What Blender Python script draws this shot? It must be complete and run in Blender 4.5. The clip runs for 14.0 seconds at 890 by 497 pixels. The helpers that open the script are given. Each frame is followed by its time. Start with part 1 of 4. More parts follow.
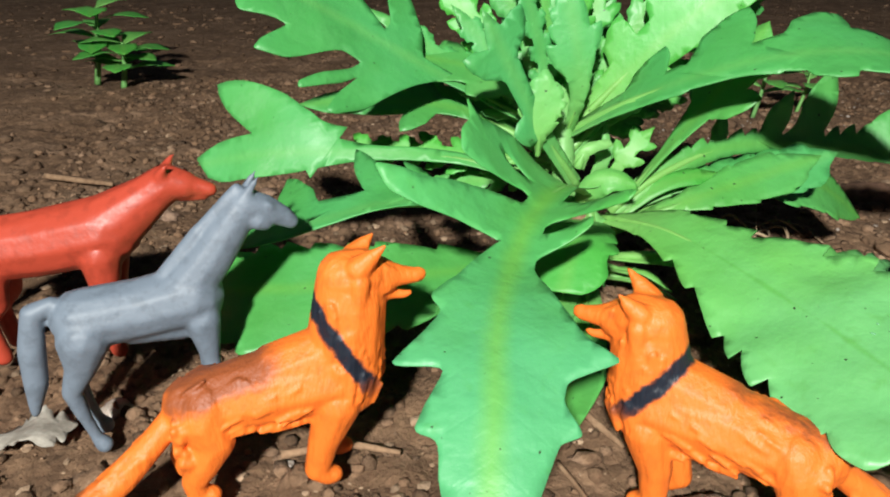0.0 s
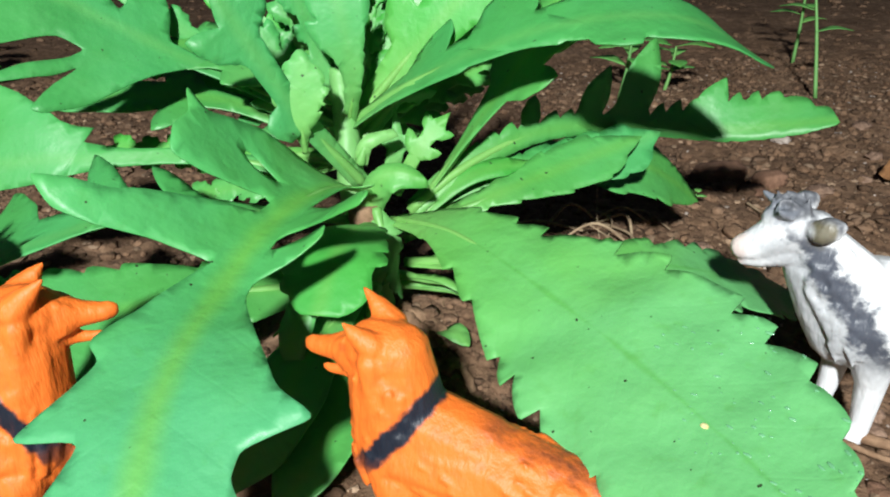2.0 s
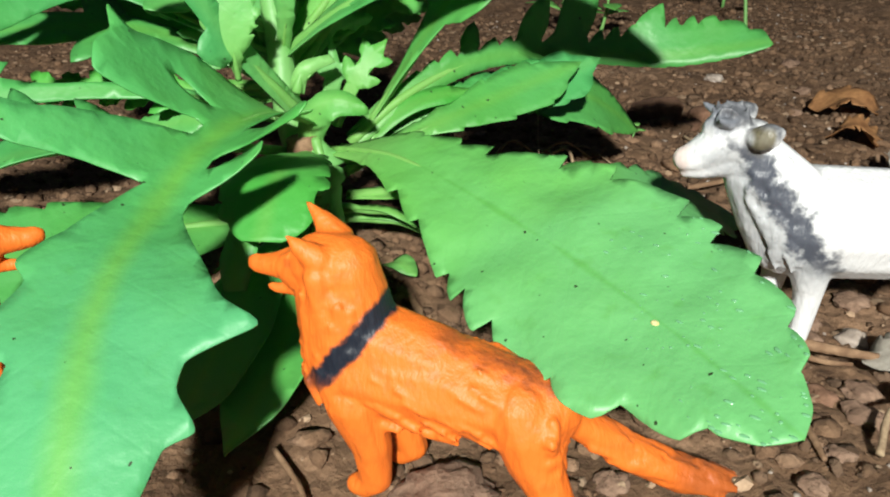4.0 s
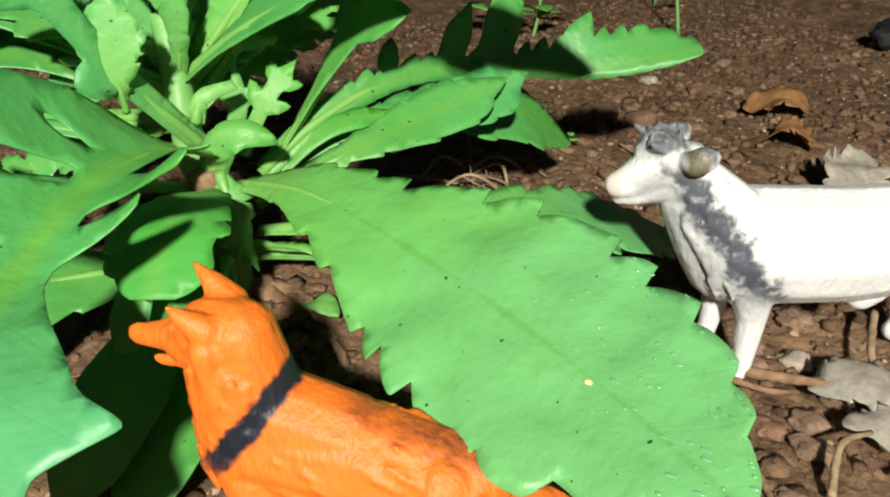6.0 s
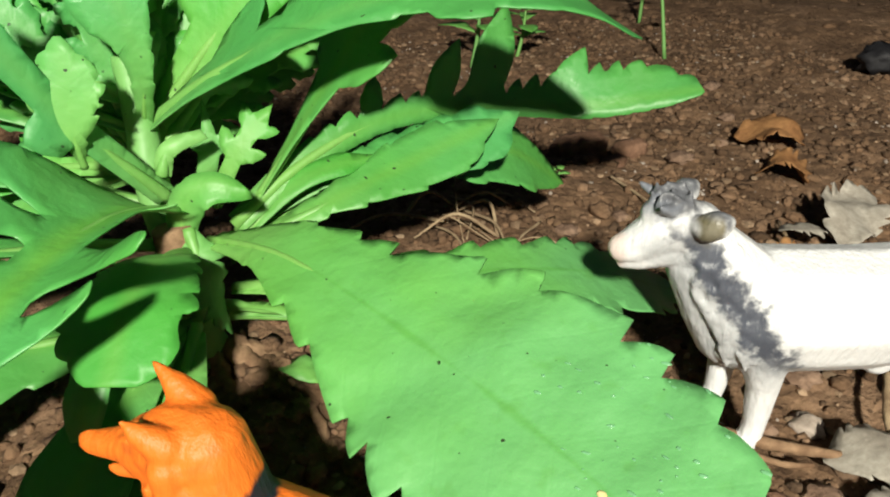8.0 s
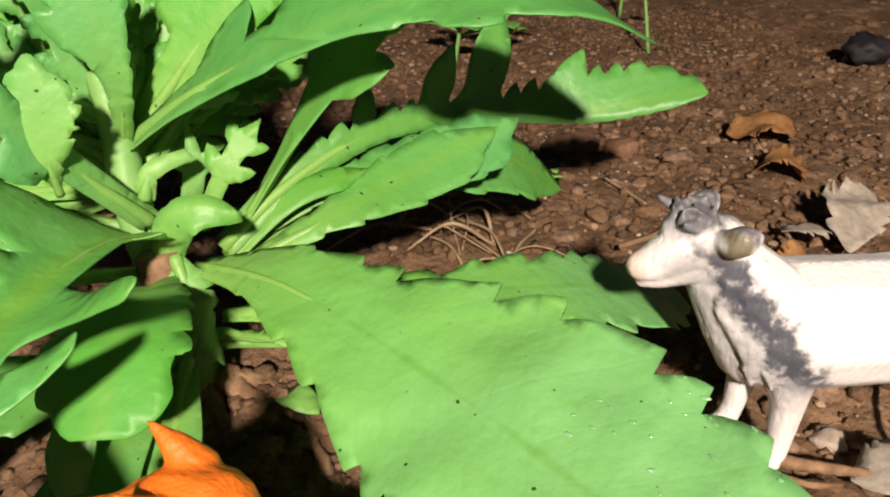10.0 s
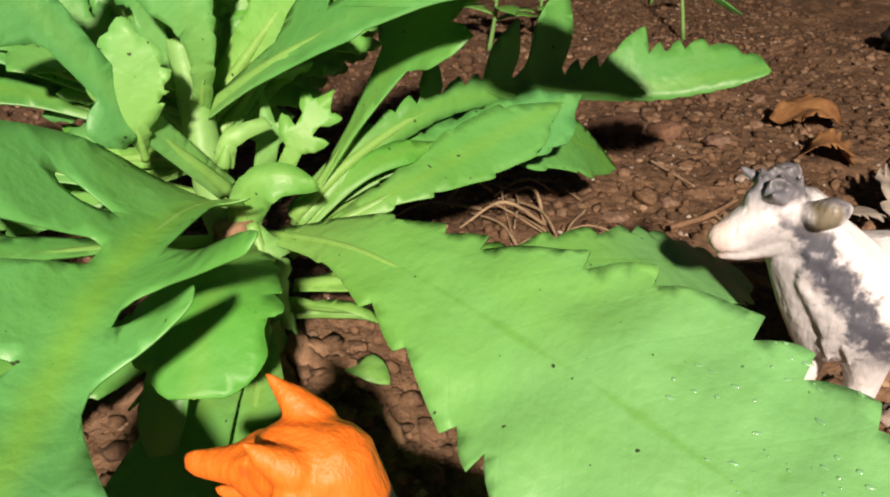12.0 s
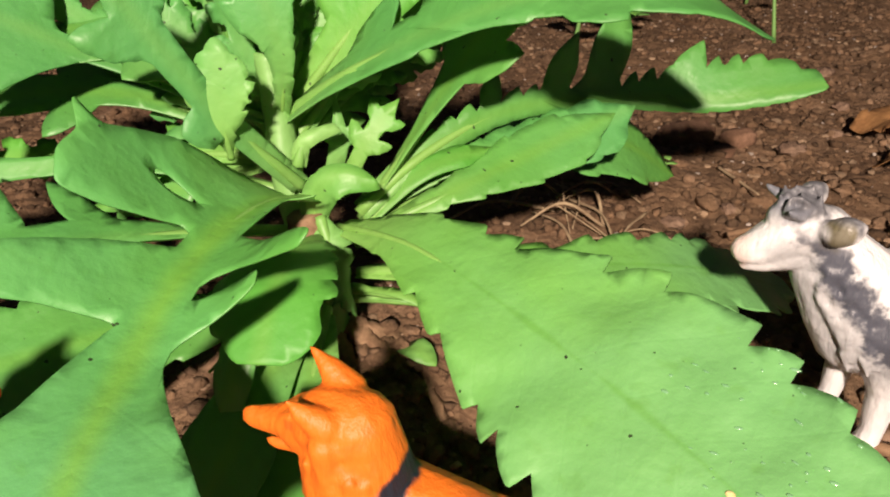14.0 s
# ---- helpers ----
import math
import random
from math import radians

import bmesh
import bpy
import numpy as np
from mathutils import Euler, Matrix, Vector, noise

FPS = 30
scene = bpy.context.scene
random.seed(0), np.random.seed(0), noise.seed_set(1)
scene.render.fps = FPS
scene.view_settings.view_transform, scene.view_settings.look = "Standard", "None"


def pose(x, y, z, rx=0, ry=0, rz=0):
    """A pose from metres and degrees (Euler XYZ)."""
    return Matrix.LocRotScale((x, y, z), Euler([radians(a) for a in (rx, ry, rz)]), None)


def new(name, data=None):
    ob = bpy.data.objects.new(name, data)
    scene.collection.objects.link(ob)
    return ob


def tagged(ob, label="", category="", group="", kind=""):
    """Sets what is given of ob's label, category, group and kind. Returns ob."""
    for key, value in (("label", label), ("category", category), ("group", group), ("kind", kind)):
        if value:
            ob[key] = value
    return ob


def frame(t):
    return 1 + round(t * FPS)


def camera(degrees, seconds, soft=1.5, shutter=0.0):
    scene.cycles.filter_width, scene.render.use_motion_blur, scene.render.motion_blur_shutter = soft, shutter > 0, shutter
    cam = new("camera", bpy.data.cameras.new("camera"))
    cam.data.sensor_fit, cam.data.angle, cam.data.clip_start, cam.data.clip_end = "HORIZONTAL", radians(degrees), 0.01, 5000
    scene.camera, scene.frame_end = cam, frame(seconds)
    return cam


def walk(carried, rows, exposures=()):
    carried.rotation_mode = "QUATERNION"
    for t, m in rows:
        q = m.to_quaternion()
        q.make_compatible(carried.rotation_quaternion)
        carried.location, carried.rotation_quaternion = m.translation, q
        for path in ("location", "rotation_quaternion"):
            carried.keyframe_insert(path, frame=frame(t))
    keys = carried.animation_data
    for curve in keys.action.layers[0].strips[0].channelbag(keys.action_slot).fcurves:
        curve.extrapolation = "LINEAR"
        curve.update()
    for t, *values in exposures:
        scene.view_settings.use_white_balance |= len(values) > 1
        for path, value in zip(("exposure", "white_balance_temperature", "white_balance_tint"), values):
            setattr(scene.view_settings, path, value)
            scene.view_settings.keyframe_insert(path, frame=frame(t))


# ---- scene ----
from mathutils import geometry

cam = camera(60.8, 14.0, soft=2.0)
METRES, EYE, TILT, LEAN, TURN = 0.22, 0.138, -25.0, 0.0, 0.0
ROWS = [
    (0.0, 0.0, 0.0, 0.0, 0.0, 0.0, -0.0),
    (0.5, 0.1416, 0.0657, -0.0223, -3.67, -0.24, 1.33),
    (1.0, 0.2162, 0.0937, -0.0038, -4.9, -0.53, 4.15),
    (1.5, 0.2389, 0.1343, -0.0106, -5.01, -1.41, 3.18),
    (2.0, 0.2067, 0.1444, 0.0172, -5.21, -0.74, 3.3),
    (2.5, 0.1932, 0.1287, -0.0088, -5.33, -2.02, 4.33),
    (5.0, 0.2246, 0.1876, -0.0309, -12.86, -4.42, 6.91),
    (5.5, 0.2468, 0.2081, -0.0299, -13.59, -5.06, 8.01),
    (6.0, 0.2473, 0.2209, 0.0066, -13.73, -4.31, 7.47),
    (6.5, 0.2385, 0.2342, 0.0217, -14.3, -4.27, 7.13),
    (7.0, 0.2634, 0.2533, 0.0446, -15.66, -4.23, 7.76),
    (7.5, 0.2534, 0.2778, 0.0572, -15.17, -4.08, 7.31),
    (8.0, 0.2597, 0.2874, 0.0614, -15.37, -4.11, 7.47),
    (10.5, 0.2381, 0.3503, 0.0926, -17.45, -4.92, 8.98),
    (11.0, 0.2184, 0.3574, 0.0891, -17.09, -4.96, 8.69),
    (11.5, 0.1992, 0.3589, 0.0819, -16.67, -5.2, 8.45),
    (12.0, 0.1858, 0.3557, 0.0771, -16.46, -5.33, 8.26),
    (12.5, 0.16, 0.3605, 0.0553, -15.63, -5.82, 7.66),
    (13.0, 0.1371, 0.3759, 0.0664, -13.99, -5.57, 7.01),
    (13.5, 0.1558, 0.3281, 0.0853, -11.67, -5.3, 5.84),
    (14.0, 0.2151, 0.2701, 0.0854, -9.21, -5.19, 6.15),
]
walk(cam, [(t, pose(0, 0, EYE, TILT, LEAN, TURN) @ pose(METRES * x, METRES * y, METRES * z, 90 + pitch, roll, yaw)) for t, x, y, z, yaw, pitch, roll in ROWS], exposures=[(0.0, 0.0, 6300, 8), (2.7, 0.0, 5900, 8), (4.8, -0.05, 6700, 6), (8.2, -0.05, 7000, 6), (10.3, -0.05, 8000, 24), (14.0, -0.05, 8000, 26)])
# ---------------------------------------------------------------- world and light
world = bpy.data.worlds.new("night")
world.use_nodes = True
scene.world = world
world.node_tree.nodes["Background"].inputs[0].default_value = (0.55, 0.7, 1.0, 1)
world.node_tree.nodes["Background"].inputs[1].default_value = 0.027


def lamp(name, kind, place, watts, colour, size):
    data = bpy.data.lights.new(name, kind)
    data.energy, data.color, data.shadow_soft_size = watts, colour, size
    ob = new(name, data)
    ob.location = place
    return ob


torch = lamp("torch_light", "POINT", (-0.14, -0.65, 0.635), 94.0, (1.0, 0.97, 0.9), 0.03)


# ---------------------------------------------------------------- materials
def material(name, roughness=0.6, specular=0.5):
    m = bpy.data.materials.new(name)
    m.use_nodes = True
    b = m.node_tree.nodes["Principled BSDF"]
    b.inputs["Roughness"].default_value = roughness
    b.inputs["Specular IOR Level"].default_value = specular
    return m, m.node_tree, b


def node(tree, kind, **values):
    n = tree.nodes.new(kind)
    for key, value in values.items():
        n.inputs[key.replace("_", " ")].default_value = value
    return n


def noise_at(tree, scale, detail=4.0, rough=0.55, coords="Object"):
    tc = tree.nodes.new("ShaderNodeTexCoord")
    n = node(tree, "ShaderNodeTexNoise", Scale=scale, Detail=detail, Roughness=rough)
    tree.links.new(tc.outputs[coords], n.inputs["Vector"])
    return n.outputs["Fac"]


def ramp(tree, fac, stops):
    r = tree.nodes.new("ShaderNodeValToRGB")
    e = r.color_ramp.elements
    while len(e) < len(stops):
        e.new(0.5)
    for el, (at, c) in zip(e, stops):
        el.position, el.color = at, (*c, 1)
    tree.links.new(fac, r.inputs["Fac"])
    return r.outputs["Color"]


def mixed(tree, fac, a, b, mode="MIX"):
    n = tree.nodes.new("ShaderNodeMix")
    n.data_type, n.blend_type = "RGBA", mode
    for sock, v in ((n.inputs["Factor"], fac), (n.inputs["A"], a), (n.inputs["B"], b)):
        if isinstance(v, (int, float)):
            sock.default_value = v
        elif isinstance(v, tuple):
            sock.default_value = (*v, 1)
        else:
            tree.links.new(v, sock)
    return n.outputs["Result"]


def maths(tree, op, a, b=None, c=None):
    n = tree.nodes.new("ShaderNodeMath")
    n.operation = op
    for i, v in enumerate((a, b, c)):
        if v is None:
            continue
        if isinstance(v, (int, float)):
            n.inputs[i].default_value = v
        else:
            tree.links.new(v, n.inputs[i])
    return n.outputs[0]


def step(tree, value, low, high):
    n = tree.nodes.new("ShaderNodeMapRange")
    n.interpolation_type = "SMOOTHSTEP"
    tree.links.new(value, n.inputs["Value"])
    n.inputs["From Min"].default_value, n.inputs["From Max"].default_value = low, high
    return n.outputs["Result"]


def bumped(tree, bsdf, height, strength, distance):
    n = node(tree, "ShaderNodeBump", Strength=strength, Distance=distance)
    tree.links.new(height, n.inputs["Height"])
    tree.links.new(n.outputs["Normal"], bsdf.inputs["Normal"])


def rough_stuff(name, stops, scale, fine, roughness=0.9, relief=0.0006, per_piece=0.5, coords="Object", specular=0.3, cells=0):
    """Soil, stone, straw: two scales of noise, and a tone of its own for every piece."""
    m, t, b = material(name, roughness, specular)
    c = ramp(t, noise_at(t, scale, 5, 0.6, coords), stops)
    g = t.nodes.new("ShaderNodeNewGeometry")
    tone = ramp(t, g.outputs["Random Per Island"], [(0.0, (1 - per_piece,) * 3), (1.0, (1 + per_piece,) * 3)])
    c = mixed(t, 1.0, c, tone, "MULTIPLY")
    f = noise_at(t, fine, 6, 0.65, coords)
    c = mixed(t, 0.6, c, ramp(t, f, [(0.3, (0.55, 0.52, 0.5)), (0.7, (1.25, 1.25, 1.25))]), "MULTIPLY")
    for k in (1.0, 2.6) if cells else ():
        tc = t.nodes.new("ShaderNodeTexCoord")
        vo = node(t, "ShaderNodeTexVoronoi", Scale=cells * k, Randomness=1.0)
        t.links.new(tc.outputs[coords], vo.inputs["Vector"])
        hue = t.nodes.new("ShaderNodeSeparateColor")
        t.links.new(vo.outputs["Color"], hue.inputs[0])
        c = mixed(t, 0.35, c, ramp(t, hue.outputs[0], [(0.0, (0.55, 0.5, 0.48)), (0.6, (0.95, 0.93, 0.92)), (0.9, (1.35, 1.35, 1.35)), (1.0, (2.0, 2.05, 2.1))]), "MULTIPLY")
        f = maths(t, "SUBTRACT", f, maths(t, "MULTIPLY", vo.outputs["Distance"], 0.25))
    t.links.new(c, b.inputs["Base Color"])
    bumped(t, b, f, 0.8, relief)
    return m


def leaf_paint(name, body, rib, gloss=0.42, band=0.28, wide=0.35, mottle_sheen=1.35, sheen=None):
    """Leaf: paler yellowish midrib, faint side veins, mottling, thin enough to glow a little from behind."""
    m, t, b = material(name, gloss, 0.45)
    uv = t.nodes.new("ShaderNodeUVMap")
    sep = t.nodes.new("ShaderNodeSeparateXYZ")
    t.links.new(uv.outputs["UV"], sep.inputs[0])
    across = maths(t, "ABSOLUTE", sep.outputs["Y"])
    spread = step(t, maths(t, "ADD", across, maths(t, "MULTIPLY", noise_at(t, 90, 3), 0.25)), wide + 0.12, 0.1)
    n1 = noise_at(t, 55, 4)
    c = mixed(t, n1, tuple(v * 0.72 for v in body), tuple(v * 1.22 for v in body))
    # bluish mottling; higher values also put a minty sheen into the colour
    c = mixed(t, step(t, noise_at(t, 19, 4), 0.38, 0.68), c, (body[0] * 1.02, body[1] * 1.05, body[2] * mottle_sheen))
    if sheen:
        # bluish sheen painted into the colour, growing along the blade in uneven patches
        reach = step(t, maths(t, "ADD", sep.outputs["X"], maths(t, "MULTIPLY", noise_at(t, 60, 4), 4.0)), sheen[0] + 2.0, sheen[1] + 2.0)
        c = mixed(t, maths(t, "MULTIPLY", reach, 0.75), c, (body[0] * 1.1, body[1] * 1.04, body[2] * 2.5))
    # pale leaf stalk
    c = mixed(t, maths(t, "MULTIPLY", step(t, maths(t, "ADD", sep.outputs["X"], maths(t, "MULTIPLY", noise_at(t, 150, 3), 1.5)), 4.6, 1.0), 0.7), c, (0.25, 0.55, 0.15))
    info = t.nodes.new("ShaderNodeObjectInfo")
    c = mixed(t, 1.0, c, ramp(t, info.outputs["Random"], [(0, (0.86, 0.92, 0.95)), (1, (1.12, 1.06, 1.0))]), "MULTIPLY")
    c = mixed(t, maths(t, "MULTIPLY", spread, band), c, rib)
    # side veins: a fan of thin lines rising from the midrib
    fan = maths(t, "SUBTRACT", sep.outputs["X"], maths(t, "MULTIPLY", across, 0.75))
    wave = maths(t, "ABSOLUTE", maths(t, "SUBTRACT", maths(t, "FRACT", maths(t, "MULTIPLY", fan, 0.85)), 0.5))
    vein = step(t, wave, 0.05, 0.0)
    c = mixed(t, maths(t, "MULTIPLY", step(t, noise_at(t, 230, 2, 0.5), 0.58, 0.8), 0.35), c, tuple(v * 0.84 for v in body))
    fine = noise_at(t, 420, 5, 0.6)
    # dark specks of soil splashed on the blade
    c = mixed(t, step(t, noise_at(t, 620, 1, 0.4), 0.77, 0.8), c, (0.03, 0.06, 0.02))
    t.links.new(c, b.inputs["Base Color"])
    h = maths(t, "ADD", maths(t, "MULTIPLY", fine, 0.5), maths(t, "MULTIPLY", vein, -0.05))
    h = maths(t, "ADD", h, maths(t, "MULTIPLY", n1, 2.2))
    h = maths(t, "ADD", h, maths(t, "MULTIPLY", noise_at(t, 170, 2, 0.4), 1.3))
    bumped(t, b, h, 0.4, 0.001)
    t.links.new(ramp(t, noise_at(t, 130, 3), [(0.35, (gloss + 0.14,) * 3), (0.7, (gloss - 0.08,) * 3)]), b.inputs["Roughness"])
    thin = t.nodes.new("ShaderNodeBsdfTranslucent")
    t.links.new(mixed(t, 1.0, c, (1.15, 1.25, 0.5), "MULTIPLY"), thin.inputs["Color"])
    both = t.nodes.new("ShaderNodeMixShader")
    both.inputs[0].default_value = 0.22
    b.inputs["Coat Weight"].default_value, b.inputs["Coat Roughness"].default_value = 0.35, 0.42
    t.links.new(b.outputs[0], both.inputs[1])
    t.links.new(thin.outputs[0], both.inputs[2])
    t.links.new(both.outputs[0], t.nodes["Material Output"].inputs["Surface"])
    return m


LEAF = leaf_paint("leaf_green", (0.1, 0.4, 0.08), (0.19, 0.45, 0.05))
# broad and front leaves: last two values paint minty sheen into the colour
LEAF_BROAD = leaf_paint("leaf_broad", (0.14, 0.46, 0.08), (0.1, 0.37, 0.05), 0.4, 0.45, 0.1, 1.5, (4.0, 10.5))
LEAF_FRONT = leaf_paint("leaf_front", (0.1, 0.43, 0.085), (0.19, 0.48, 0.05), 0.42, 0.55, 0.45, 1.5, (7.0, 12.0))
LEAF_PALE = leaf_paint("leaf_grey_green", (0.088, 0.4, 0.09), (0.18, 0.47, 0.11), 0.48)
LEAF_YOUNG = leaf_paint("leaf_young", (0.085, 0.42, 0.055), (0.22, 0.48, 0.09), 0.5)
STEM = leaf_paint("stem_green", (0.2, 0.5, 0.14), (0.22, 0.52, 0.14), 0.55)
RIB = leaf_paint("leaf_rib", (0.15, 0.43, 0.07), (0.2, 0.46, 0.1), 0.45)
SOIL = rough_stuff("soil", [(0.25, (0.105, 0.06, 0.033)), (0.5, (0.19, 0.115, 0.066)), (0.75, (0.29, 0.185, 0.115))], 28, 240, 0.95, 0.003, 0.0, cells=130)
CLOD = rough_stuff("soil_clod", [(0.25, (0.11, 0.062, 0.034)), (0.5, (0.19, 0.115, 0.067)), (0.8, (0.31, 0.205, 0.135))], 40, 420, 0.95, 0.0028, 0.5)
FLAKE = rough_stuff("soil_crust", [(0.3, (0.19, 0.12, 0.07)), (0.7, (0.4, 0.285, 0.19))], 70, 500, 0.95, 0.0006, 0.4)
STONE = rough_stuff("pebble", [(0.3, (0.15, 0.09, 0.06)), (0.7, (0.27, 0.18, 0.125))], 90, 380, 0.92, 0.0024, 0.4)
PALE = rough_stuff("pale_stone", [(0.3, (0.26, 0.21, 0.17)), (0.7, (0.44, 0.38, 0.33))], 120, 700, 0.7, 0.0003, 0.2)
RUST = rough_stuff("brick_chip", [(0.3, (0.16, 0.085, 0.05)), (0.7, (0.27, 0.155, 0.1))], 120, 700, 0.9, 0.0012, 0.2)
STRAW = rough_stuff("dry_straw", [(0.3, (0.22, 0.15, 0.09)), (0.7, (0.42, 0.32, 0.2))], 150, 900, 0.8, 0.0003, 0.4)
TWIG = rough_stuff("dry_twig", [(0.3, (0.16, 0.09, 0.05)), (0.7, (0.34, 0.22, 0.13))], 150, 700, 0.85, 0.0004, 0.2)
DRY = rough_stuff("dry_leaf_brown", [(0.3, (0.2, 0.09, 0.035)), (0.7, (0.42, 0.22, 0.09))], 90, 400, 0.8, 0.0005, 0.2)
GREY = rough_stuff("dry_leaf_grey", [(0.3, (0.26, 0.23, 0.19)), (0.7, (0.46, 0.43, 0.37))], 80, 400, 0.85, 0.0005, 0.2)
BLACK = rough_stuff("black_lump", [(0.3, (0.012, 0.012, 0.014)), (0.7, (0.03, 0.03, 0.034))], 80, 400, 0.6, 0.0005, 0.2)


def toy_paint(name, colour, spots=(), roughness=0.5, relief=0.0004, dirt=0.3, fur=False):
    """Moulded plastic. spots: (axis x, y, z, low, high, soft, colour, wobble): paint between two planes across the axis;
    several triples chained with the same colour name are multiplied together."""
    m, t, b = material(name, roughness, 0.5)
    tc = t.nodes.new("ShaderNodeTexCoord")
    n = noise_at(t, 260, 5, 0.6)
    c = mixed(t, noise_at(t, 60, 3), tuple(v * 0.88 for v in colour), tuple(min(1, v * 1.1) for v in colour))
    c = mixed(t, maths(t, "MULTIPLY", step(t, n, 0.52, 0.36), dirt), c, tuple(v * 0.45 for v in colour))
    for planes, paint, strength in spots:
        mask = None
        for x, y, z, low, high, soft, wobble in planes:
            d = t.nodes.new("ShaderNodeVectorMath")
            d.operation = "DOT_PRODUCT"
            t.links.new(tc.outputs["Object"], d.inputs[0])
            d.inputs[1].default_value = (x, y, z)
            v = maths(t, "ADD", d.outputs["Value"], maths(t, "MULTIPLY", maths(t, "SUBTRACT", noise_at(t, 320, 3), 0.5), wobble))
            k = maths(t, "MULTIPLY", step(t, v, low - soft, low + soft), step(t, v, high + soft, high - soft))
            mask = k if mask is None else maths(t, "MULTIPLY", mask, k)
        c = mixed(t, maths(t, "MULTIPLY", mask, strength), c, paint)
    t.links.new(c, b.inputs["Base Color"])
    height = maths(t, "ADD", noise_at(t, 420, 4), maths(t, "MULTIPLY", noise_at(t, 170, 2), 1.5))
    if fur:
        # engraved strands that run back and down
        stretch = node(t, "ShaderNodeMapping")
        stretch.inputs["Rotation"].default_value = (0, 0.5, 0)
        stretch.inputs["Scale"].default_value = (1.0, 1.0, 0.22)
        t.links.new(tc.outputs["Object"], stretch.inputs["Vector"])
        strands = node(t, "ShaderNodeTexNoise", Scale=700, Detail=3.0, Roughness=0.55)
        t.links.new(stretch.outputs["Vector"], strands.inputs["Vector"])
        height = maths(t, "ADD", maths(t, "MULTIPLY", height, 0.35), maths(t, "MULTIPLY", strands.outputs["Fac"], 2.6))
    bumped(t, b, height, 0.5, relief)
    return m


cm = 0.01
def dog_paint(name, collar, at, saddle, height, tail):
    """Orange plastic with a brushed dark collar; saddle, height: how strongly and from where up the back is browned; tail: how far its tip is."""
    return toy_paint(name, (0.78, 0.17, 0.018), [
        ([(*collar, at - .22 * cm, at + .2 * cm, 0.0006, 0.0026), (0, 0, 1, 2.75 * cm, 9 * cm, 0.005, 0.005)], (0.006, 0.011, 0.022), 1.0),
        ([(1, 0, 0, -4.2 * cm, -1.5 * cm, 0.004, 0.006), (-0.28, 0, 0.96, height, 9 * cm, 0.0014, 0.004)], (0.05, 0.024, 0.018), saddle),
        ([(1, 0, 0, -9 * cm, -6.0 * cm, 0.004, 0.004), (-0.4, 0, 0.92, 3.05 * cm - 1.2 * cm * tail, 9 * cm, 0.002, 0.004)], (0.04, 0.022, 0.015), 0.5 + 0.4 * tail),
        ([(1, 0, 0, 1.12 * cm, 1.3 * cm, 0.0004, 0.001), (0, 0, 1, 5.0 * cm, 5.15 * cm, 0.0004, 0.001)], (0.25, 0.05, 0.01), 0.4)], 0.56, 0.00032, 0.22, fur=True)


ORANGE = dog_paint("orange_plastic", (0.77, 0, 0.64), 2.38 * cm, 0.85, 4.12 * cm, 0.0)
ORANGE_SADDLED = dog_paint("orange_plastic_brown_back", (0.862, 0, 0.507), 2.14 * cm, 0.7, 3.7 * cm, 1.0)
GREYTOY = toy_paint("grey_plastic", (0.15, 0.185, 0.23), [], 0.55, 0.0003)
REDTOY = toy_paint("red_brown_plastic", (0.42, 0.055, 0.028), [], 0.45, 0.0003)
WHITETOY = toy_paint("white_plastic", (0.76, 0.77, 0.78), [
    ([(0.818, 0, -0.576, -1.95 * cm, -0.62 * cm, 0.003, 0.012), (0, 0, 1, 2.2 * cm, 5.5 * cm, 0.004, 0.006)], (0.3, 0.32, 0.34), 0.62),
    ([(0.818, 0, -0.576, -1.9 * cm, -1.28 * cm, 0.0018, 0.011), (0, 0, 1, 2.6 * cm, 5.6 * cm, 0.004, 0.008)], (0.028, 0.036, 0.06), 0.9),
    ([(0, 0, 1, 5.9 * cm, 12 * cm, 0.002, 0.007), (1, 0, 0, 1.3 * cm, 2.95 * cm, 0.002, 0.003)], (0.035, 0.04, 0.055), 0.88),
    ([(1, 0, 0, 2.2 * cm, 2.9 * cm, 0.002, 0.002), (0, 0, 1, 5.75 * cm, 6.2 * cm, 0.001, 0.006)], (0.2, 0.22, 0.26), 0.6),
    ([(1, 0, 0, 3.12 * cm, 5 * cm, 0.0012, 0.002)], (0.62, 0.42, 0.34), 0.55),
    ([(0, 1, 0, 0.62 * cm, 2 * cm, 0.0006, 0.001), (0, 0, 1, 5.3 * cm, 6.05 * cm, 0.001, 0.001), (1, 0, 0, 1.55 * cm, 1.95 * cm, 0.0006, 0.001)], (0.12, 0.1, 0.04), 0.85)],
    0.45, 0.00032, 0.12, fur=True)
WATER, _t, _b = material("wet_film", 0.22, 1.0)
_b.inputs["Base Color"].default_value = (0.16, 0.42, 0.2, 1)
_b.inputs["Coat Weight"].default_value, _b.inputs["Coat Roughness"].default_value = 1.0, 0.08
SCAR = rough_stuff("leaf_scar", [(0.3, (0.4, 0.36, 0.1)), (0.7, (0.66, 0.62, 0.34))], 300, 900, 0.6, 0.0002, 0.1)


# ---------------------------------------------------------------- helpers for shapes
def mesh_of(name, verts, faces, mat, smooth=True):
    me = bpy.data.meshes.new(name)
    me.from_pydata([tuple(v) for v in verts], [], [tuple(f) for f in faces])
    me.materials.append(mat)
    if smooth:
        me.polygons.foreach_set("use_smooth", [True] * len(me.polygons))
    me.update()
    return me


def part(name, me, parent=None, label=""):
    ob = new(name, me)
    ob.parent = parent
    return tagged(ob, label)


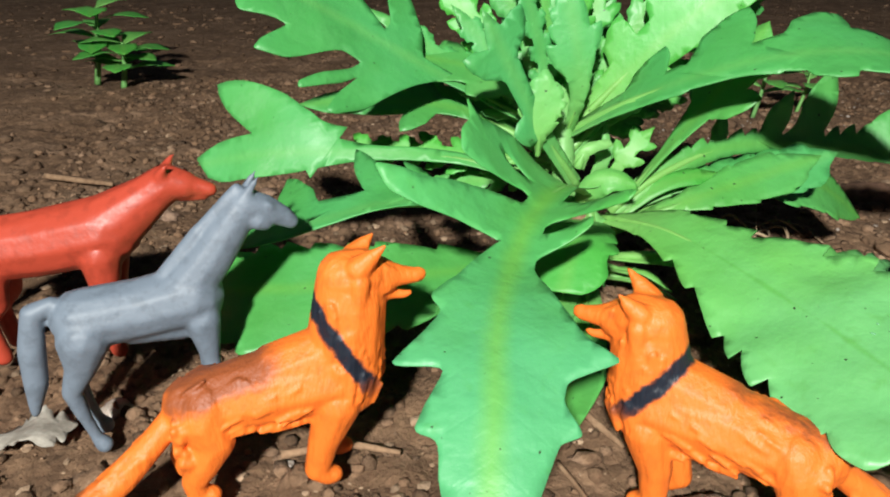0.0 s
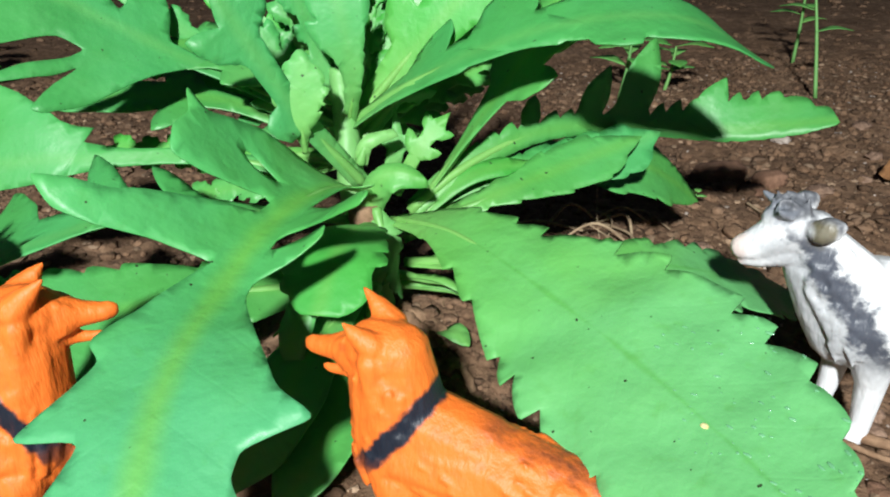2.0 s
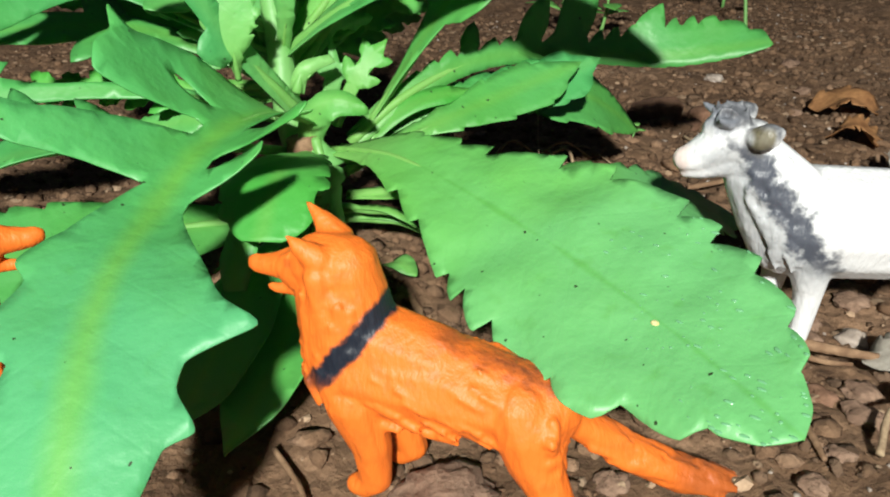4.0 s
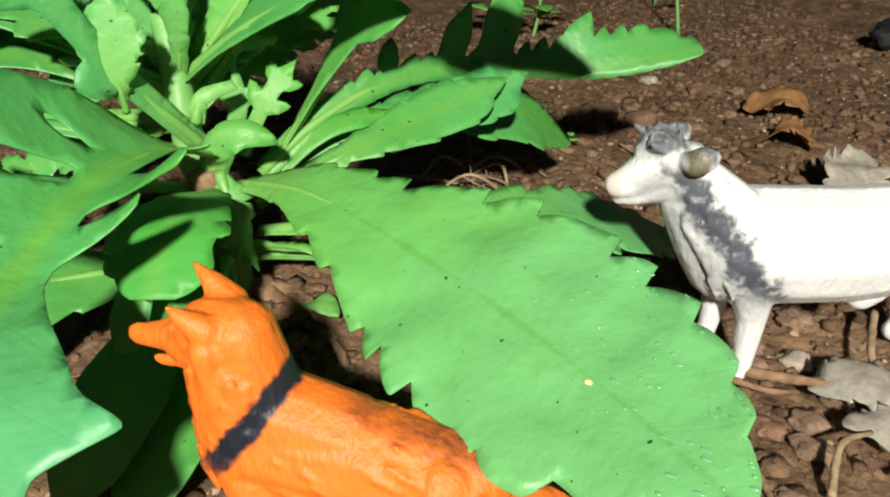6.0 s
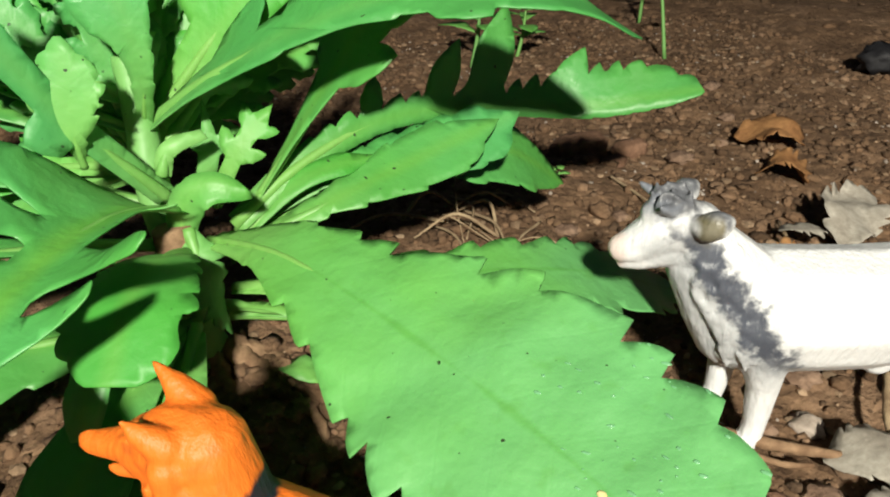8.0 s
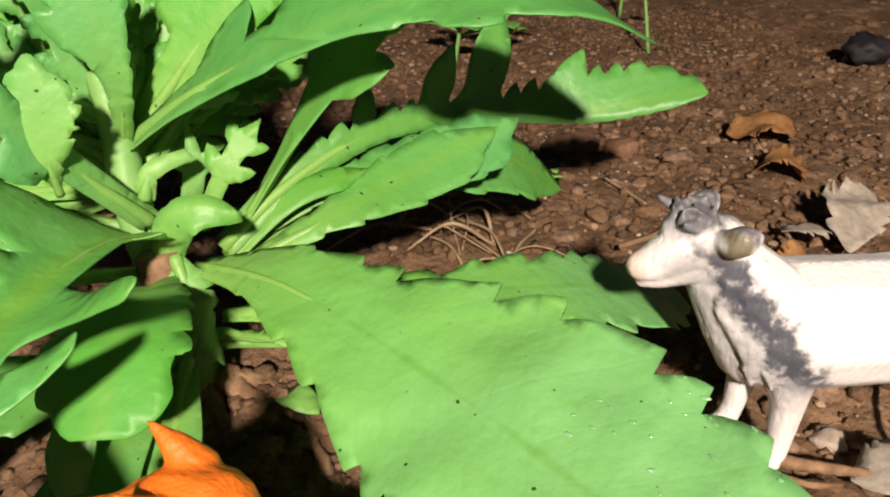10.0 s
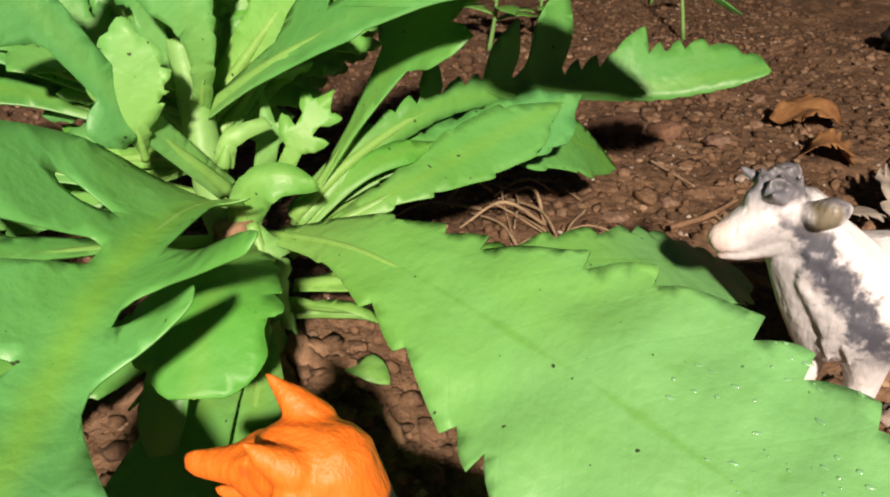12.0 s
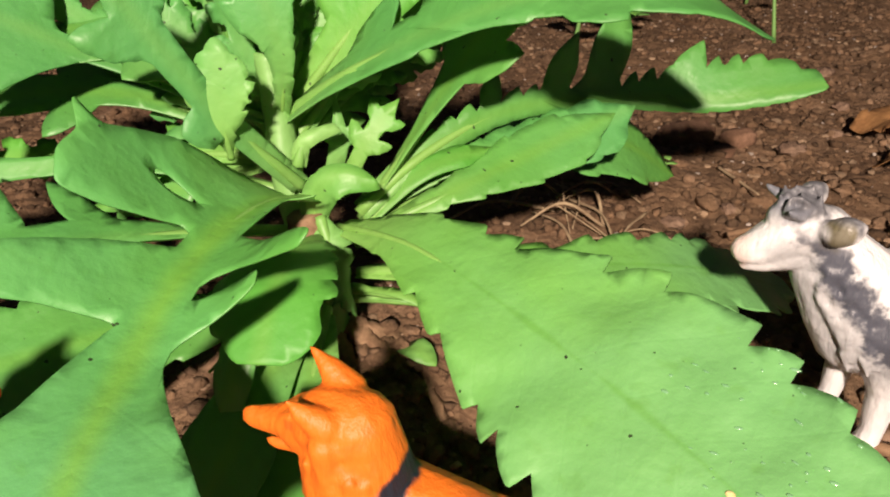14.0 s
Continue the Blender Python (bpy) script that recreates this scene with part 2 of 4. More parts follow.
def curve(points, n):
    """A smooth line through the points: n + 1 places along it."""
    p = np.array(points, float)
    p = np.vstack([2 * p[0] - p[1], p, 2 * p[-1] - p[-2]])
    spans = len(p) - 3
    out = []
    for k in range(n + 1):
        g = min(k / n * spans, spans - 1e-9)
        i, f = int(g), g - int(g)
        a, b, c, d = p[i], p[i + 1], p[i + 2], p[i + 3]
        out.append(0.5 * (2 * b + (c - a) * f + (2 * a - 5 * b + 4 * c - d) * f * f + (3 * b - a - 3 * c + d) * f ** 3))
    out = np.array(out)
    # even steps along the line
    d = np.concatenate([[0], np.cumsum(np.linalg.norm(np.diff(out, axis=0), axis=1))])
    e = np.linspace(0, d[-1], n + 1)
    return np.stack([np.interp(e, d, out[:, k]) for k in range(3)], 1), d[-1]


def unit(v):
    return v / (np.linalg.norm(v) + 1e-12)


def tube(points, radii, sides=8, n=24, wobble=0.0, seed=0, flat=1.0):
    """A closed tapering tube along a smooth line; lengths in metres."""
    rng = np.random.RandomState(seed)
    line, _ = curve(points, n)
    r = np.interp(np.linspace(0, 1, n + 1), np.linspace(0, 1, len(radii)), radii)
    verts, faces = [], []
    side = None
    for k, p in enumerate(line):
        t = unit(line[min(k + 1, n)] - line[max(k - 1, 0)])
        side = unit(np.cross((0, 0, 1), t)) if side is None else unit(side - t * (side @ t))
        if np.linalg.norm(side) < 0.5:
            side = np.array([1.0, 0, 0])
        up = np.cross(t, side)
        for j in range(sides):
            a = 2 * math.pi * j / sides
            verts.append(p + r[k] * (1 + wobble * rng.uniform(-1, 1)) * (side * math.cos(a) + up * flat * math.sin(a)))
    for k in range(n):
        for j in range(sides):
            a, b = k * sides + j, k * sides + (j + 1) % sides
            faces.append((a, b, b + sides, a + sides))
    faces += [tuple(range(sides))[::-1], tuple(range(n * sides, (n + 1) * sides))]
    return verts, faces


def lobe_outline(start, angle, reach, width, bend=0.0, teeth=0, amp=0.0, blunt=2.2):
    """Outline of a finger-like lobe in the leaf's own plane, centimetres."""
    left, right = [], []
    n = 16
    x, y, a = start[0], start[1], angle
    for k in range(n + 1):
        f = k / n
        w = width / 2 * (0.62 + 0.55 * math.sin(math.pi * min(1.0, 0.15 + 0.8 * f)))
        if f < 0.22:
            w *= 1 + 0.75 * (1 - f / 0.22) ** 2
        w *= 1.1
        if f > 0.5:
            w *= (1 - ((f - 0.5) / 0.5) ** blunt) ** 0.8 * 0.98 + 0.02
        w += amp * (1 - abs(((f * teeth) % 1) * 2 - 1)) if 0.2 < f < 0.95 and teeth else 0
        nx, ny = -math.sin(a), math.cos(a)
        left.append((x + nx * w, y + ny * w))
        right.append((x - nx * w, y - ny * w))
        x, y, a = x + math.cos(a) * reach / n, y + math.sin(a) * reach / n, a + bend / n
    return right + left[::-1]


def leaf(parent, pts, widths, lobes=(), teeth=(0, 0.0), roll=(0, 0), cup=0.0, mat=None, name="leaf", label="", rib=0.11, wave=0.0, seed=1, up=(0, 0, 1), holes=(), patches=()):
    """One leaf. pts: the midrib in centimetres, base to tip. widths: (place along it 0..1, half width to its left, to its right).
    lobes: (place, side +1 left or -1 right, reach, width, degrees from the midrib's way, bend). teeth: number a side, depth.
    roll: degrees by which the left side is raised, at base and tip. cup: how far the sides rise, per centimetre squared.
    holes: (place along, across, two radii, degrees). patches: outlines of pieces of the blade, (place along, across)."""
    rng = np.random.RandomState(seed)
    n = 40
    line, length = curve(pts, n)
    tang = np.array([unit(line[min(k + 1, n)] - line[max(k - 1, 0)]) for k in range(n + 1)])
    side = []
    for k in range(n + 1):
        s = unit(np.cross(up, tang[k]))
        nrm = unit(np.cross(tang[k], s))
        a = radians(np.interp(k / n, np.linspace(0, 1, len(roll)), roll))
        side.append(s * math.cos(a) + nrm * math.sin(a))
    side = np.array(side)
    cups = cup if isinstance(cup, tuple) else (cup, cup)
    w = np.array(widths, float)
    count, amp = teeth

    def half(f, col):
        d = min(0.035, f, 1 - f)
        v = (np.interp(f - d, w[:, 0], w[:, col]) + 2 * np.interp(f, w[:, 0], w[:, col]) + np.interp(f + d, w[:, 0], w[:, col])) / 4
        if count:
            g = f * count + 0.37 * col + 0.35 * math.sin(f * 9 + seed + 2 * col) + 0.15 * math.sin(f * 31 + seed)
            ph, size = g % 1, 0.65 + 0.7 * abs(math.sin(math.floor(g) * 12.9 + seed * 3.1 + col * 5.7))
            k = math.sin(math.pi * min(1, max(0, (f - 0.12) / 0.2)) / 2)
            v += (amp[col - 1] if isinstance(amp, tuple) else amp) * size * k * (1 - (1 - ph) ** 2.0 - 0.62 * (ph > 0.93) * (ph - 0.93) / 0.07 - 0.5) * min(1.0, v / 0.6)
        return max(v, 0.0)

    m = 30 if not count else 170
    fs = [i / m for i in range(m + 1)]
    outlines = [[(f * length, -half(f, 2)) for f in fs] + [(f * length, half(f, 1)) for f in fs[::-1][1:-1]]]
    for s, sd, reach, width, ang, *more in lobes:
        more = more or [0, 3, 0.07 * width]
        bend = radians(more[0]) * sd if more else 0.0
        outlines.append(lobe_outline((s * length, 0.0), radians(ang) * sd, reach, width, bend, more[1] if len(more) > 1 else 0, more[2] if len(more) > 2 else 0.0, more[3] if len(more) > 3 else 2.2))
    for o in patches:
        o = [(f * length, v) for f, v in o]
        for cut in (0.14, 0.2):
            o = [(p[0] + (q[0] - p[0]) * k, p[1] + (q[1] - p[1]) * k) for p, q in zip(o, o[1:] + o[:1]) for k in (cut, 1 - cut)]
        outlines.append(o)
    pts2, fac2 = [], []
    for o in outlines:
        fac2.append(list(range(len(pts2), len(pts2) + len(o))))
        pts2 += [Vector((x + rng.uniform(-1, 1) * 0.004, y + rng.uniform(-1, 1) * 0.004)) for x, y in o]
    for hu, hv, ha, hb, ht in holes:
        ring = [(ha * math.cos(a), hb * math.sin(a) * (1 - 0.3 * math.cos(a))) for a in (2 * math.pi * k / 20 for k in range(20))]
        c, s = math.cos(radians(ht)), math.sin(radians(ht))
        fac2.append(list(range(len(pts2), len(pts2) + 20)))
        pts2 += [Vector((hu * length + x * c - y * s, hv + x * s + y * c)) for x, y in ring]
    xs, ys = [p.x for p in pts2], [p.y for p in pts2]
    g = 0.3
    for i in range(int((max(xs) - min(xs)) / g) + 1):
        for j in range(int((max(ys) - min(ys)) / g) + 1):
            pts2.append(Vector((min(xs) + g * i + rng.uniform(-0.06, 0.06), min(ys) + g * j + rng.uniform(-0.06, 0.06))))
    v2, _, f2, _, _, _ = geometry.delaunay_2d_cdt(pts2, [], fac2, 1, 1e-5)
    for hu, hv, ha, hb, ht in holes:
        c, s = math.cos(radians(ht)), math.sin(radians(ht))

        def outside(f):
            x, y = sum(v2[i].x for i in f) / len(f) - hu * length, sum(v2[i].y for i in f) / len(f) - hv
            u, v = (x * c + y * s) / ha, (y * c - x * s) / hb
            return u * u + (v / max(0.3, 1 - 0.3 * u)) ** 2 > 1
        f2 = [f for f in f2 if outside(f)]
    used = sorted({i for f in f2 for i in f})
    index = {i: k for k, i in enumerate(used)}
    verts = []
    for i in used:
        u, v = v2[i].x, v2[i].y
        f = min(max(u / length, 0), 1) * n
        k = min(int(f), n - 1)
        q = f - k
        base = line[k] * (1 - q) + line[k + 1] * q
        t, s = unit(tang[k] * (1 - q) + tang[k + 1] * q), unit(side[k] * (1 - q) + side[k + 1] * q)
        nrm = np.cross(t, s)
        over = u - min(max(u, 0), length)
        lift = np.interp(f / n, np.linspace(0, 1, len(cups)), cups) * v * v / (1 + 0.25 * abs(v)) + wave * noise.noise(Vector((u * 0.8 + seed * 7.3, v * 0.8, seed * 1.7))) * min(1, abs(v) + 0.15)
        verts.append((base + t * over + s * v + nrm * lift) * cm)
    me = mesh_of(name, verts, [[index[i] for i in f] for f in f2], mat or LEAF)
    uvs = me.uv_layers.new(name="UVMap")
    for lp in me.loops:
        p = v2[used[lp.vertex_index]]
        uvs.data[lp.index].uv = (p.x, p.y)
    bm = bmesh.new()
    bm.from_mesh(me)
    bmesh.ops.remove_doubles(bm, verts=bm.verts, dist=0.0004)
    bmesh.ops.dissolve_degenerate(bm, edges=bm.edges, dist=0.0001)
    bm.to_mesh(me)
    bm.free()
    ob = part(name, me, parent, label)
    thick = ob.modifiers.new("thickness", "SOLIDIFY")
    thick.thickness, thick.offset = 0.0003, 0.0
    if rib:
        sink = [min(1.0, max(0.0, (k / n - 0.12) / 0.3)) for k in range(0, n + 1, 4)]
        down = [line[k] * cm - np.cross(tang[k], side[k]) * (rib * 1.7 * cm * d * (1 - 0.8 * k / n)) for k, d in zip(range(0, n + 1, 4), sink)]
        v, f = tube(down, [rib * 1.45 * cm, rib * 1.0 * cm, rib * 0.7 * cm, rib * 0.4 * cm, rib * 0.12 * cm], 9, 28)
        part("midrib", mesh_of("midrib", v, f, RIB), ob, "pale green midrib")
    return ob


def figure(name, limbs, mat, m, label, category, voxel=0.0006, size=1.0):
    """A moulded toy animal: one closed skin over tapering limbs. limbs: lists of (x, y, z, radius) in centimetres."""
    verts, faces, count = [], [], 0
    for chain in limbs:
        for (x0, y0, z0, r0), (x1, y1, z1, r1) in zip(chain, chain[1:]):
            a, b = np.array((x0, y0, z0)), np.array((x1, y1, z1))
            k = int(min(40, max(3, np.linalg.norm(b - a) / ((0.15 if min(r0, r1) > 0.3 else 0.4) * min(r0, r1)) + 1)))
            v0, f0 = ICO[2 if max(r0, r1) > 0.2 else 1]
            for i in range(k + 1):
                f = i / k
                verts.append((v0 * (r0 * (1 - f) + r1 * f) + a * (1 - f) + b * f) * cm)
                faces += [[j + count for j in q] for q in f0]
                count += len(v0)
    me = bpy.data.meshes.new(name)
    me.from_pydata(np.vstack(verts).tolist(), [], faces)
    me.materials.append(mat)
    ob = new(name, me)
    ob.matrix_world = m @ Matrix.Diagonal((size, size, size, 1))
    re = ob.modifiers.new("skin", "REMESH")
    re.mode, re.voxel_size, re.use_smooth_shade = "VOXEL", voxel, True
    sm = ob.modifiers.new("smooth", "SMOOTH")
    sm.factor, sm.iterations = 0.5, 7
    return tagged(ob, label, category)


def both(chain):
    return [chain, [(x, -y, z, r) for x, y, z, r in chain]]


def lump(rng, size, flat=0.7, sub=1):
    """Vertices and faces of one uneven stone or clod, resting on z = 0."""
    v, f = ICO[sub]
    s = np.array([rng.uniform(0.7, 1.2), rng.uniform(0.7, 1.2), flat * rng.uniform(0.8, 1.1)]) * size / 2
    ph = rng.uniform(0, 50, 3)
    k = 1 + 0.5 * np.array([noise.noise(Vector(p * 1.9 + ph)) for p in v]) + rng.uniform(-0.24, 0.24, len(v)) * (1 if len(v) < 100 else 0.3)
    a = rng.uniform(0, 6.28)
    p = v * k[:, None] * s
    p = np.stack([p[:, 0] * math.cos(a) - p[:, 1] * math.sin(a), p[:, 0] * math.sin(a) + p[:, 1] * math.cos(a), p[:, 2]], 1)
    return p, f


def ico(sub):
    bm = bmesh.new()
    bmesh.ops.create_icosphere(bm, subdivisions=sub, radius=1.0)
    bm.verts.ensure_lookup_table()
    v, f = np.array([x.co for x in bm.verts]), [[x.index for x in q.verts] for q in bm.faces]
    bm.free()
    return v, f


ICO = {k: ico(k) for k in (1, 2, 3)}


# ---------------------------------------------------------------- ground
def lie(x, y):
    """Height of the soil, metres: a low mound round the plant's foot, soft swells and crumbs."""
    h = 0.006 * noise.noise(Vector((x * 9, y * 9, 3.1))) + 0.0032 * noise.noise(Vector((x * 33, y * 33, 7.7)))
    c = noise.noise(Vector((x * 120, y * 120, 1.2)))
    h += 0.0017 * c + 0.001 * noise.noise(Vector((x * 310, y * 310, 5.5)))
    d = math.hypot(x - 0.05, y - 0.235)
    h += 0.011 * math.exp(-(d / 0.045) ** 2)
    fade = min(1.0, 3.0 / (0.1 + math.hypot(x - 0.1, y - 0.3)) ** 2 / 9)
    return h * fade - 0.002


def spaced(low, high, fine, far):
    a = list(np.arange(low, high, fine))
    s, x = fine, a[-1]
    right = []
    while x < far:
        s *= 1.35
        x += s
        right.append(x)
    s, x = fine, a[0]
    left = []
    while x > -far:
        s *= 1.35
        x -= s
        left.append(x)
    return left[::-1] + a + right


def ground():
    xs, ys = spaced(-0.26, 0.52, 0.0022, 60), spaced(0.02, 0.72, 0.0022, 60)
    nx = len(xs)
    verts = [(x, y, lie(x, y)) for y in ys for x in xs]
    faces = [(j * nx + i, j * nx + i + 1, (j + 1) * nx + i + 1, (j + 1) * nx + i) for j in range(len(ys) - 1) for i in range(nx - 1)]
    return tagged(new("ground", mesh_of("ground", verts, faces, SOIL)), "dry reddish-brown crumbly garden soil", "ground", kind="structure")


ground()


def scatter(name, count, box, sizes, mat, label, seed, sub=1, power=2.2, flat=0.75, sunk=0.12, soft=True):
    rng = np.random.RandomState(seed)
    verts, faces, n = [], [], 0
    for _ in range(count):
        x, y = rng.uniform(box[0], box[1]), rng.uniform(box[2], box[3])
        s = (sizes[0] + (sizes[1] - sizes[0]) * rng.rand() ** power) * cm
        p, f = lump(rng, s, flat, sub)
        verts.append(p + (x, y, lie(x, y) + sunk * s))
        faces += [[i + n for i in q] for q in f]
        n += len(p)
    return tagged(new(name, mesh_of(name, np.vstack(verts), faces, mat, soft)), label, "soil", kind="stuff")


scatter("soil_crumbs", 17000, (-0.24, 0.46, 0.08, 0.62), (0.07, 0.62), CLOD, "loose crumbs of reddish-brown soil", 3, 1, 2.8, 0.78, 0.1)
scatter("soil_flakes", 3600, (-0.2, 0.44, 0.09, 0.6), (0.08, 0.5), FLAKE, "tan crumbs of broken soil crust", 8, 1, 2.8, 0.5, 0.12, False)
scatter("soil_clods", 2600, (-0.6, 0.75, 0.3, 1.1), (0.3, 1.1), CLOD, "larger broken clods of dry soil", 4, 1, 2.6, 0.5, 0.04)
scatter("grit", 900, (0.02, 0.46, 0.12, 0.62), (0.06, 0.26), PALE, "scattered pale grit on the soil", 6, 1, 2.4, 0.8)

# ---------------------------------------------------------------- the plant
plant = tagged(new("weed_plant"), "lush green weed with large lobed leaves, rooted in soil", "plant")
v, f = tube([(0.049, 0.226, -0.004), (0.043, 0.232, 0.03), (0.0395, 0.238, 0.052), (0.039, 0.243, 0.066), (0.038, 0.247, 0.082)], [0.0058, 0.0046, 0.0042, 0.0038, 0.003], 14, 40, 0.05)
part("stem", mesh_of("stem", v, f, STEM), plant, "thick pale green stem")
v, f = tube([(0.0435, 0.2275, 0.034), (0.0425, 0.2285, 0.047)], [0.0052, 0.0046], 14, 12, 0.06)
part("stem_base", mesh_of("stem_base", v, f, TWIG), plant, "brownish corky stem base")

# large toothed leaf that hangs over the dog
big = leaf(plant, [(5.0, 22.8, 4.3), (6.6, 20.2, 4.9), (8.6, 16.6, 4.6), (10.1, 13.4, 4.2), (11.2, 10.3, 3.8)],
     [(0, .3, .25), (.1, .85, .4), (.17, 1.0, .55), (.25, 1.2, .85), (.32, 1.3, 1.1), (.4, 1.45, 1.5), (.47, 1.95, 1.85), (.55, 2.25, 2.1), (.63, 2.35, 2.3), (.7, 2.3, 2.35), (.78, 2.1, 2.2), (.83, 2.0, 1.85), (.88, 1.6, 1.45), (.94, 1.0, 1.0), (.98, .5, .5), (1, 0, 0)],
     teeth=(12, .36), roll=(12, 26, 22), cup=-.03, wave=.2, seed=3, mat=LEAF_BROAD, rib=.07, label="broad bright green leaf with a saw-toothed edge")
# its neighbour, lying on the soil
leaf(plant, [(5.4, 23, 2.8), (9, 21.2, 3.5), (13.2, 20.7, 3.2), (17.0, 21.6, 1.4)],
     [(0, .25, .25), (.2, .5, .5), (.5, .95, 1.1), (.75, 1.15, 1.3), (.9, .95, 1.0), (.97, .6, .6), (1, .2, .2)], teeth=(12, .26), roll=(5, 22), wave=.1, seed=4, mat=LEAF_BROAD)
# deeply lobed leaf that reaches towards the front: end piece, two lobes to one side, straps to the other
END = [(.48, -.45), (.55, -.86), (.61, -1.12), (.66, -1.55), (.682, -1.2), (.73, -1.6), (.772, -2.15), (.776, -.95), (.825, -1.3), (.872, -1.5), (.882, -1.0), (.95, -.9), (1, -.2), (1, .2), (.96, .8), (.9, 1.1),
       (.875, 1.22), (.862, 1.68), (.82, 1.3), (.79, 1.4), (.775, 1.9), (.757, 2.5), (.71, 1.8), (.657, 1.45), (.6, .95), (.54, .52), (.48, .4)]
LONG_LOBE = [(.34, -.1), (.357, -.54), (.425, -1.65), (.455, -2.1), (.474, -2.38), (.505, -3.2), (.52, -3.6), (.535, -3.1), (.526, -2.38), (.497, -1.52), (.484, -.6), (.5, -.1)]
BROAD_LOBE = [(.06, -.1), (.09, -.8), (.14, -1.4), (.2, -1.75), (.26, -2.1), (.295, -2.3), (.302, -2.72), (.325, -2.35), (.36, -2.35), (.388, -2.1), (.368, -1.5), (.335, -.95), (.315, -.6), (.33, -.1)]
STRAP = [(.29, .05), (.305, .5), (.345, 1.2), (.385, 1.9), (.415, 2.4), (.43, 2.25), (.412, 1.6), (.392, 1.0), (.4, .6), (.43, .3), (.43, 0)]
LOW_STRAP = [(.43, 0), (.44, .5), (.425, 1.1), (.42, 1.55), (.445, 1.6), (.475, 1.1), (.5, .6), (.53, .4), (.53, 0)]
leaf(plant, [(4.6, 23, 5.0), (3.5, 20.9, 6.05), (2.35, 18.3, 6.3), (1.65, 16.2, 6.0), (1.1, 13.6, 5.75), (.9, 11.3, 4.95), (.7, 9.6, 3.7)],
     [(0, .3, .3), (.12, .3, .3), (.2, .42, .4), (.3, .5, .4), (.4, .45, .4), (.48, .45, .45), (.56, .6, .6), (.8, .7, .7), (.95, .4, .4), (1, 0, 0)],
     lobes=[(.12, 1, .9, .35, 80, 0)], patches=[END, LONG_LOBE, BROAD_LOBE, STRAP, LOW_STRAP],
     roll=(0, -8, -8, 0, 0), cup=(.2, .5, .5, .12, -.06, -.08), wave=.14, seed=5, mat=LEAF_FRONT, rib=.06, holes=[(.265, -1.12, .42, .15, 100)], label="large deeply lobed leaf with a yellowish midrib")
# small round leaf below it
leaf(plant, [(4.5, 22.2, 4.3), (4.1, 20.8, 5.0), (3.6, 19.2, 5.0), (3.15, 17.9, 4.15)],
     [(0, .2, .2), (.2, .4, .4), (.4, .9, .9), (.65, 1.15, 1.3), (.85, 1.0, 1.15), (.95, .75, .8), (1, .35, .35)], teeth=(6, .2), cup=-.14, seed=6, mat=LEAF_YOUNG, label="small rounded leaf with drooping sides")
leaf(plant, [(4.5, 21.2, 3.0), (4.0, 19, 2.6), (3.3, 17, 1.8), (2.1, 15, .9)],
     [(0, .2, .2), (.3, .6, .6), (.6, 1.0, 1.0), (.85, .8, .8), (1, 0, 0)], roll=(0, 10), cup=.15, seed=7)
leaf(plant, [(4.2, 21.2, 3.0), (3.0, 19, 2.8), (2.0, 17.2, 2.0), (1.0, 15.8, 1.0)],
     [(0, .2, .2), (.3, .6, .6), (.6, 1.0, 1.0), (.85, .8, .8), (1, 0, 0)], roll=(0, -10), cup=.1, seed=8)
leaf(plant, [(4.3, 21.6, 4.2), (3.2, 20, 4.2), (2.5, 18.8, 3.2), (2.4, 18.2, 1.8)], [(0, .2, .2), (.4, .4, .4), (.7, .45, .45), (1, 0, 0)], seed=40)
# small toothed leaflets low on the stem
leaf(plant, [(4.6, 22.6, 4.7), (4.8, 22.0, 3.9), (5.2, 21.9, 2.2)], [(0, .15, .15), (.2, .4, .5), (.45, .5, .6), (.7, .45, .5), (1, 0, 0)], teeth=(7, .34), roll=(20, 20), wave=.35, cup=-.3, seed=41, mat=LEAF_PALE)
leaf(plant, [(4.5, 22.9, 4.2), (4.5, 22.75, 5.0), (4.8, 22.65, 5.6), (5.4, 22.55, 5.75), (6.1, 22.4, 5.4)], [(0, .2, .2), (.2, .34, .4), (.4, .34, .55), (.6, .3, .58), (.8, .22, .42), (.94, .12, .2), (1, .03, .05)],
     cup=.12, wave=.06, seed=42, up=(-.15, -.75, .6), rib=.05, mat=LEAF_YOUNG, label="small bright curled young leaf")
leaf(plant, [(4.25, 23.1, 5.9), (4.5, 23.0, 6.5), (5.3, 23.2, 6.7)], [(0, .2, .2), (.5, .2, .2), (1, .12, .12)], seed=57, up=(0, -.8, .6), mat=STEM)
leaf(plant, [(4.6, 22.6, 3.2), (3.4, 21.4, 3.9), (2.6, 20.6, 3.6)], [(0, .15, .15), (.5, .5, .5), (.8, .4, .4), (1, 0, 0)], teeth=(6, .2), seed=43)
leaf(plant, [(5.2, 22.6, 2.6), (6.3, 21.6, 2.9), (7.2, 21.2, 2.4)], [(0, .12, .12), (.4, .16, .16), (.75, .2, .2), (1, 0, 0)], seed=44)
leaf(plant, [(5.2, 22.8, 2.2), (6.6, 22.2, 2.3), (7.7, 22.1, 1.6)], [(0, .12, .12), (.4, .16, .16), (.75, .2, .2), (1, 0, 0)], seed=45)
leaf(plant, [(4.5, 22.4, 2.4), (3.0, 21.5, 2.6), (1.6, 21, 1.8)], [(0, .15, .15), (.5, .4, .4), (1, 0, 0)], seed=46)
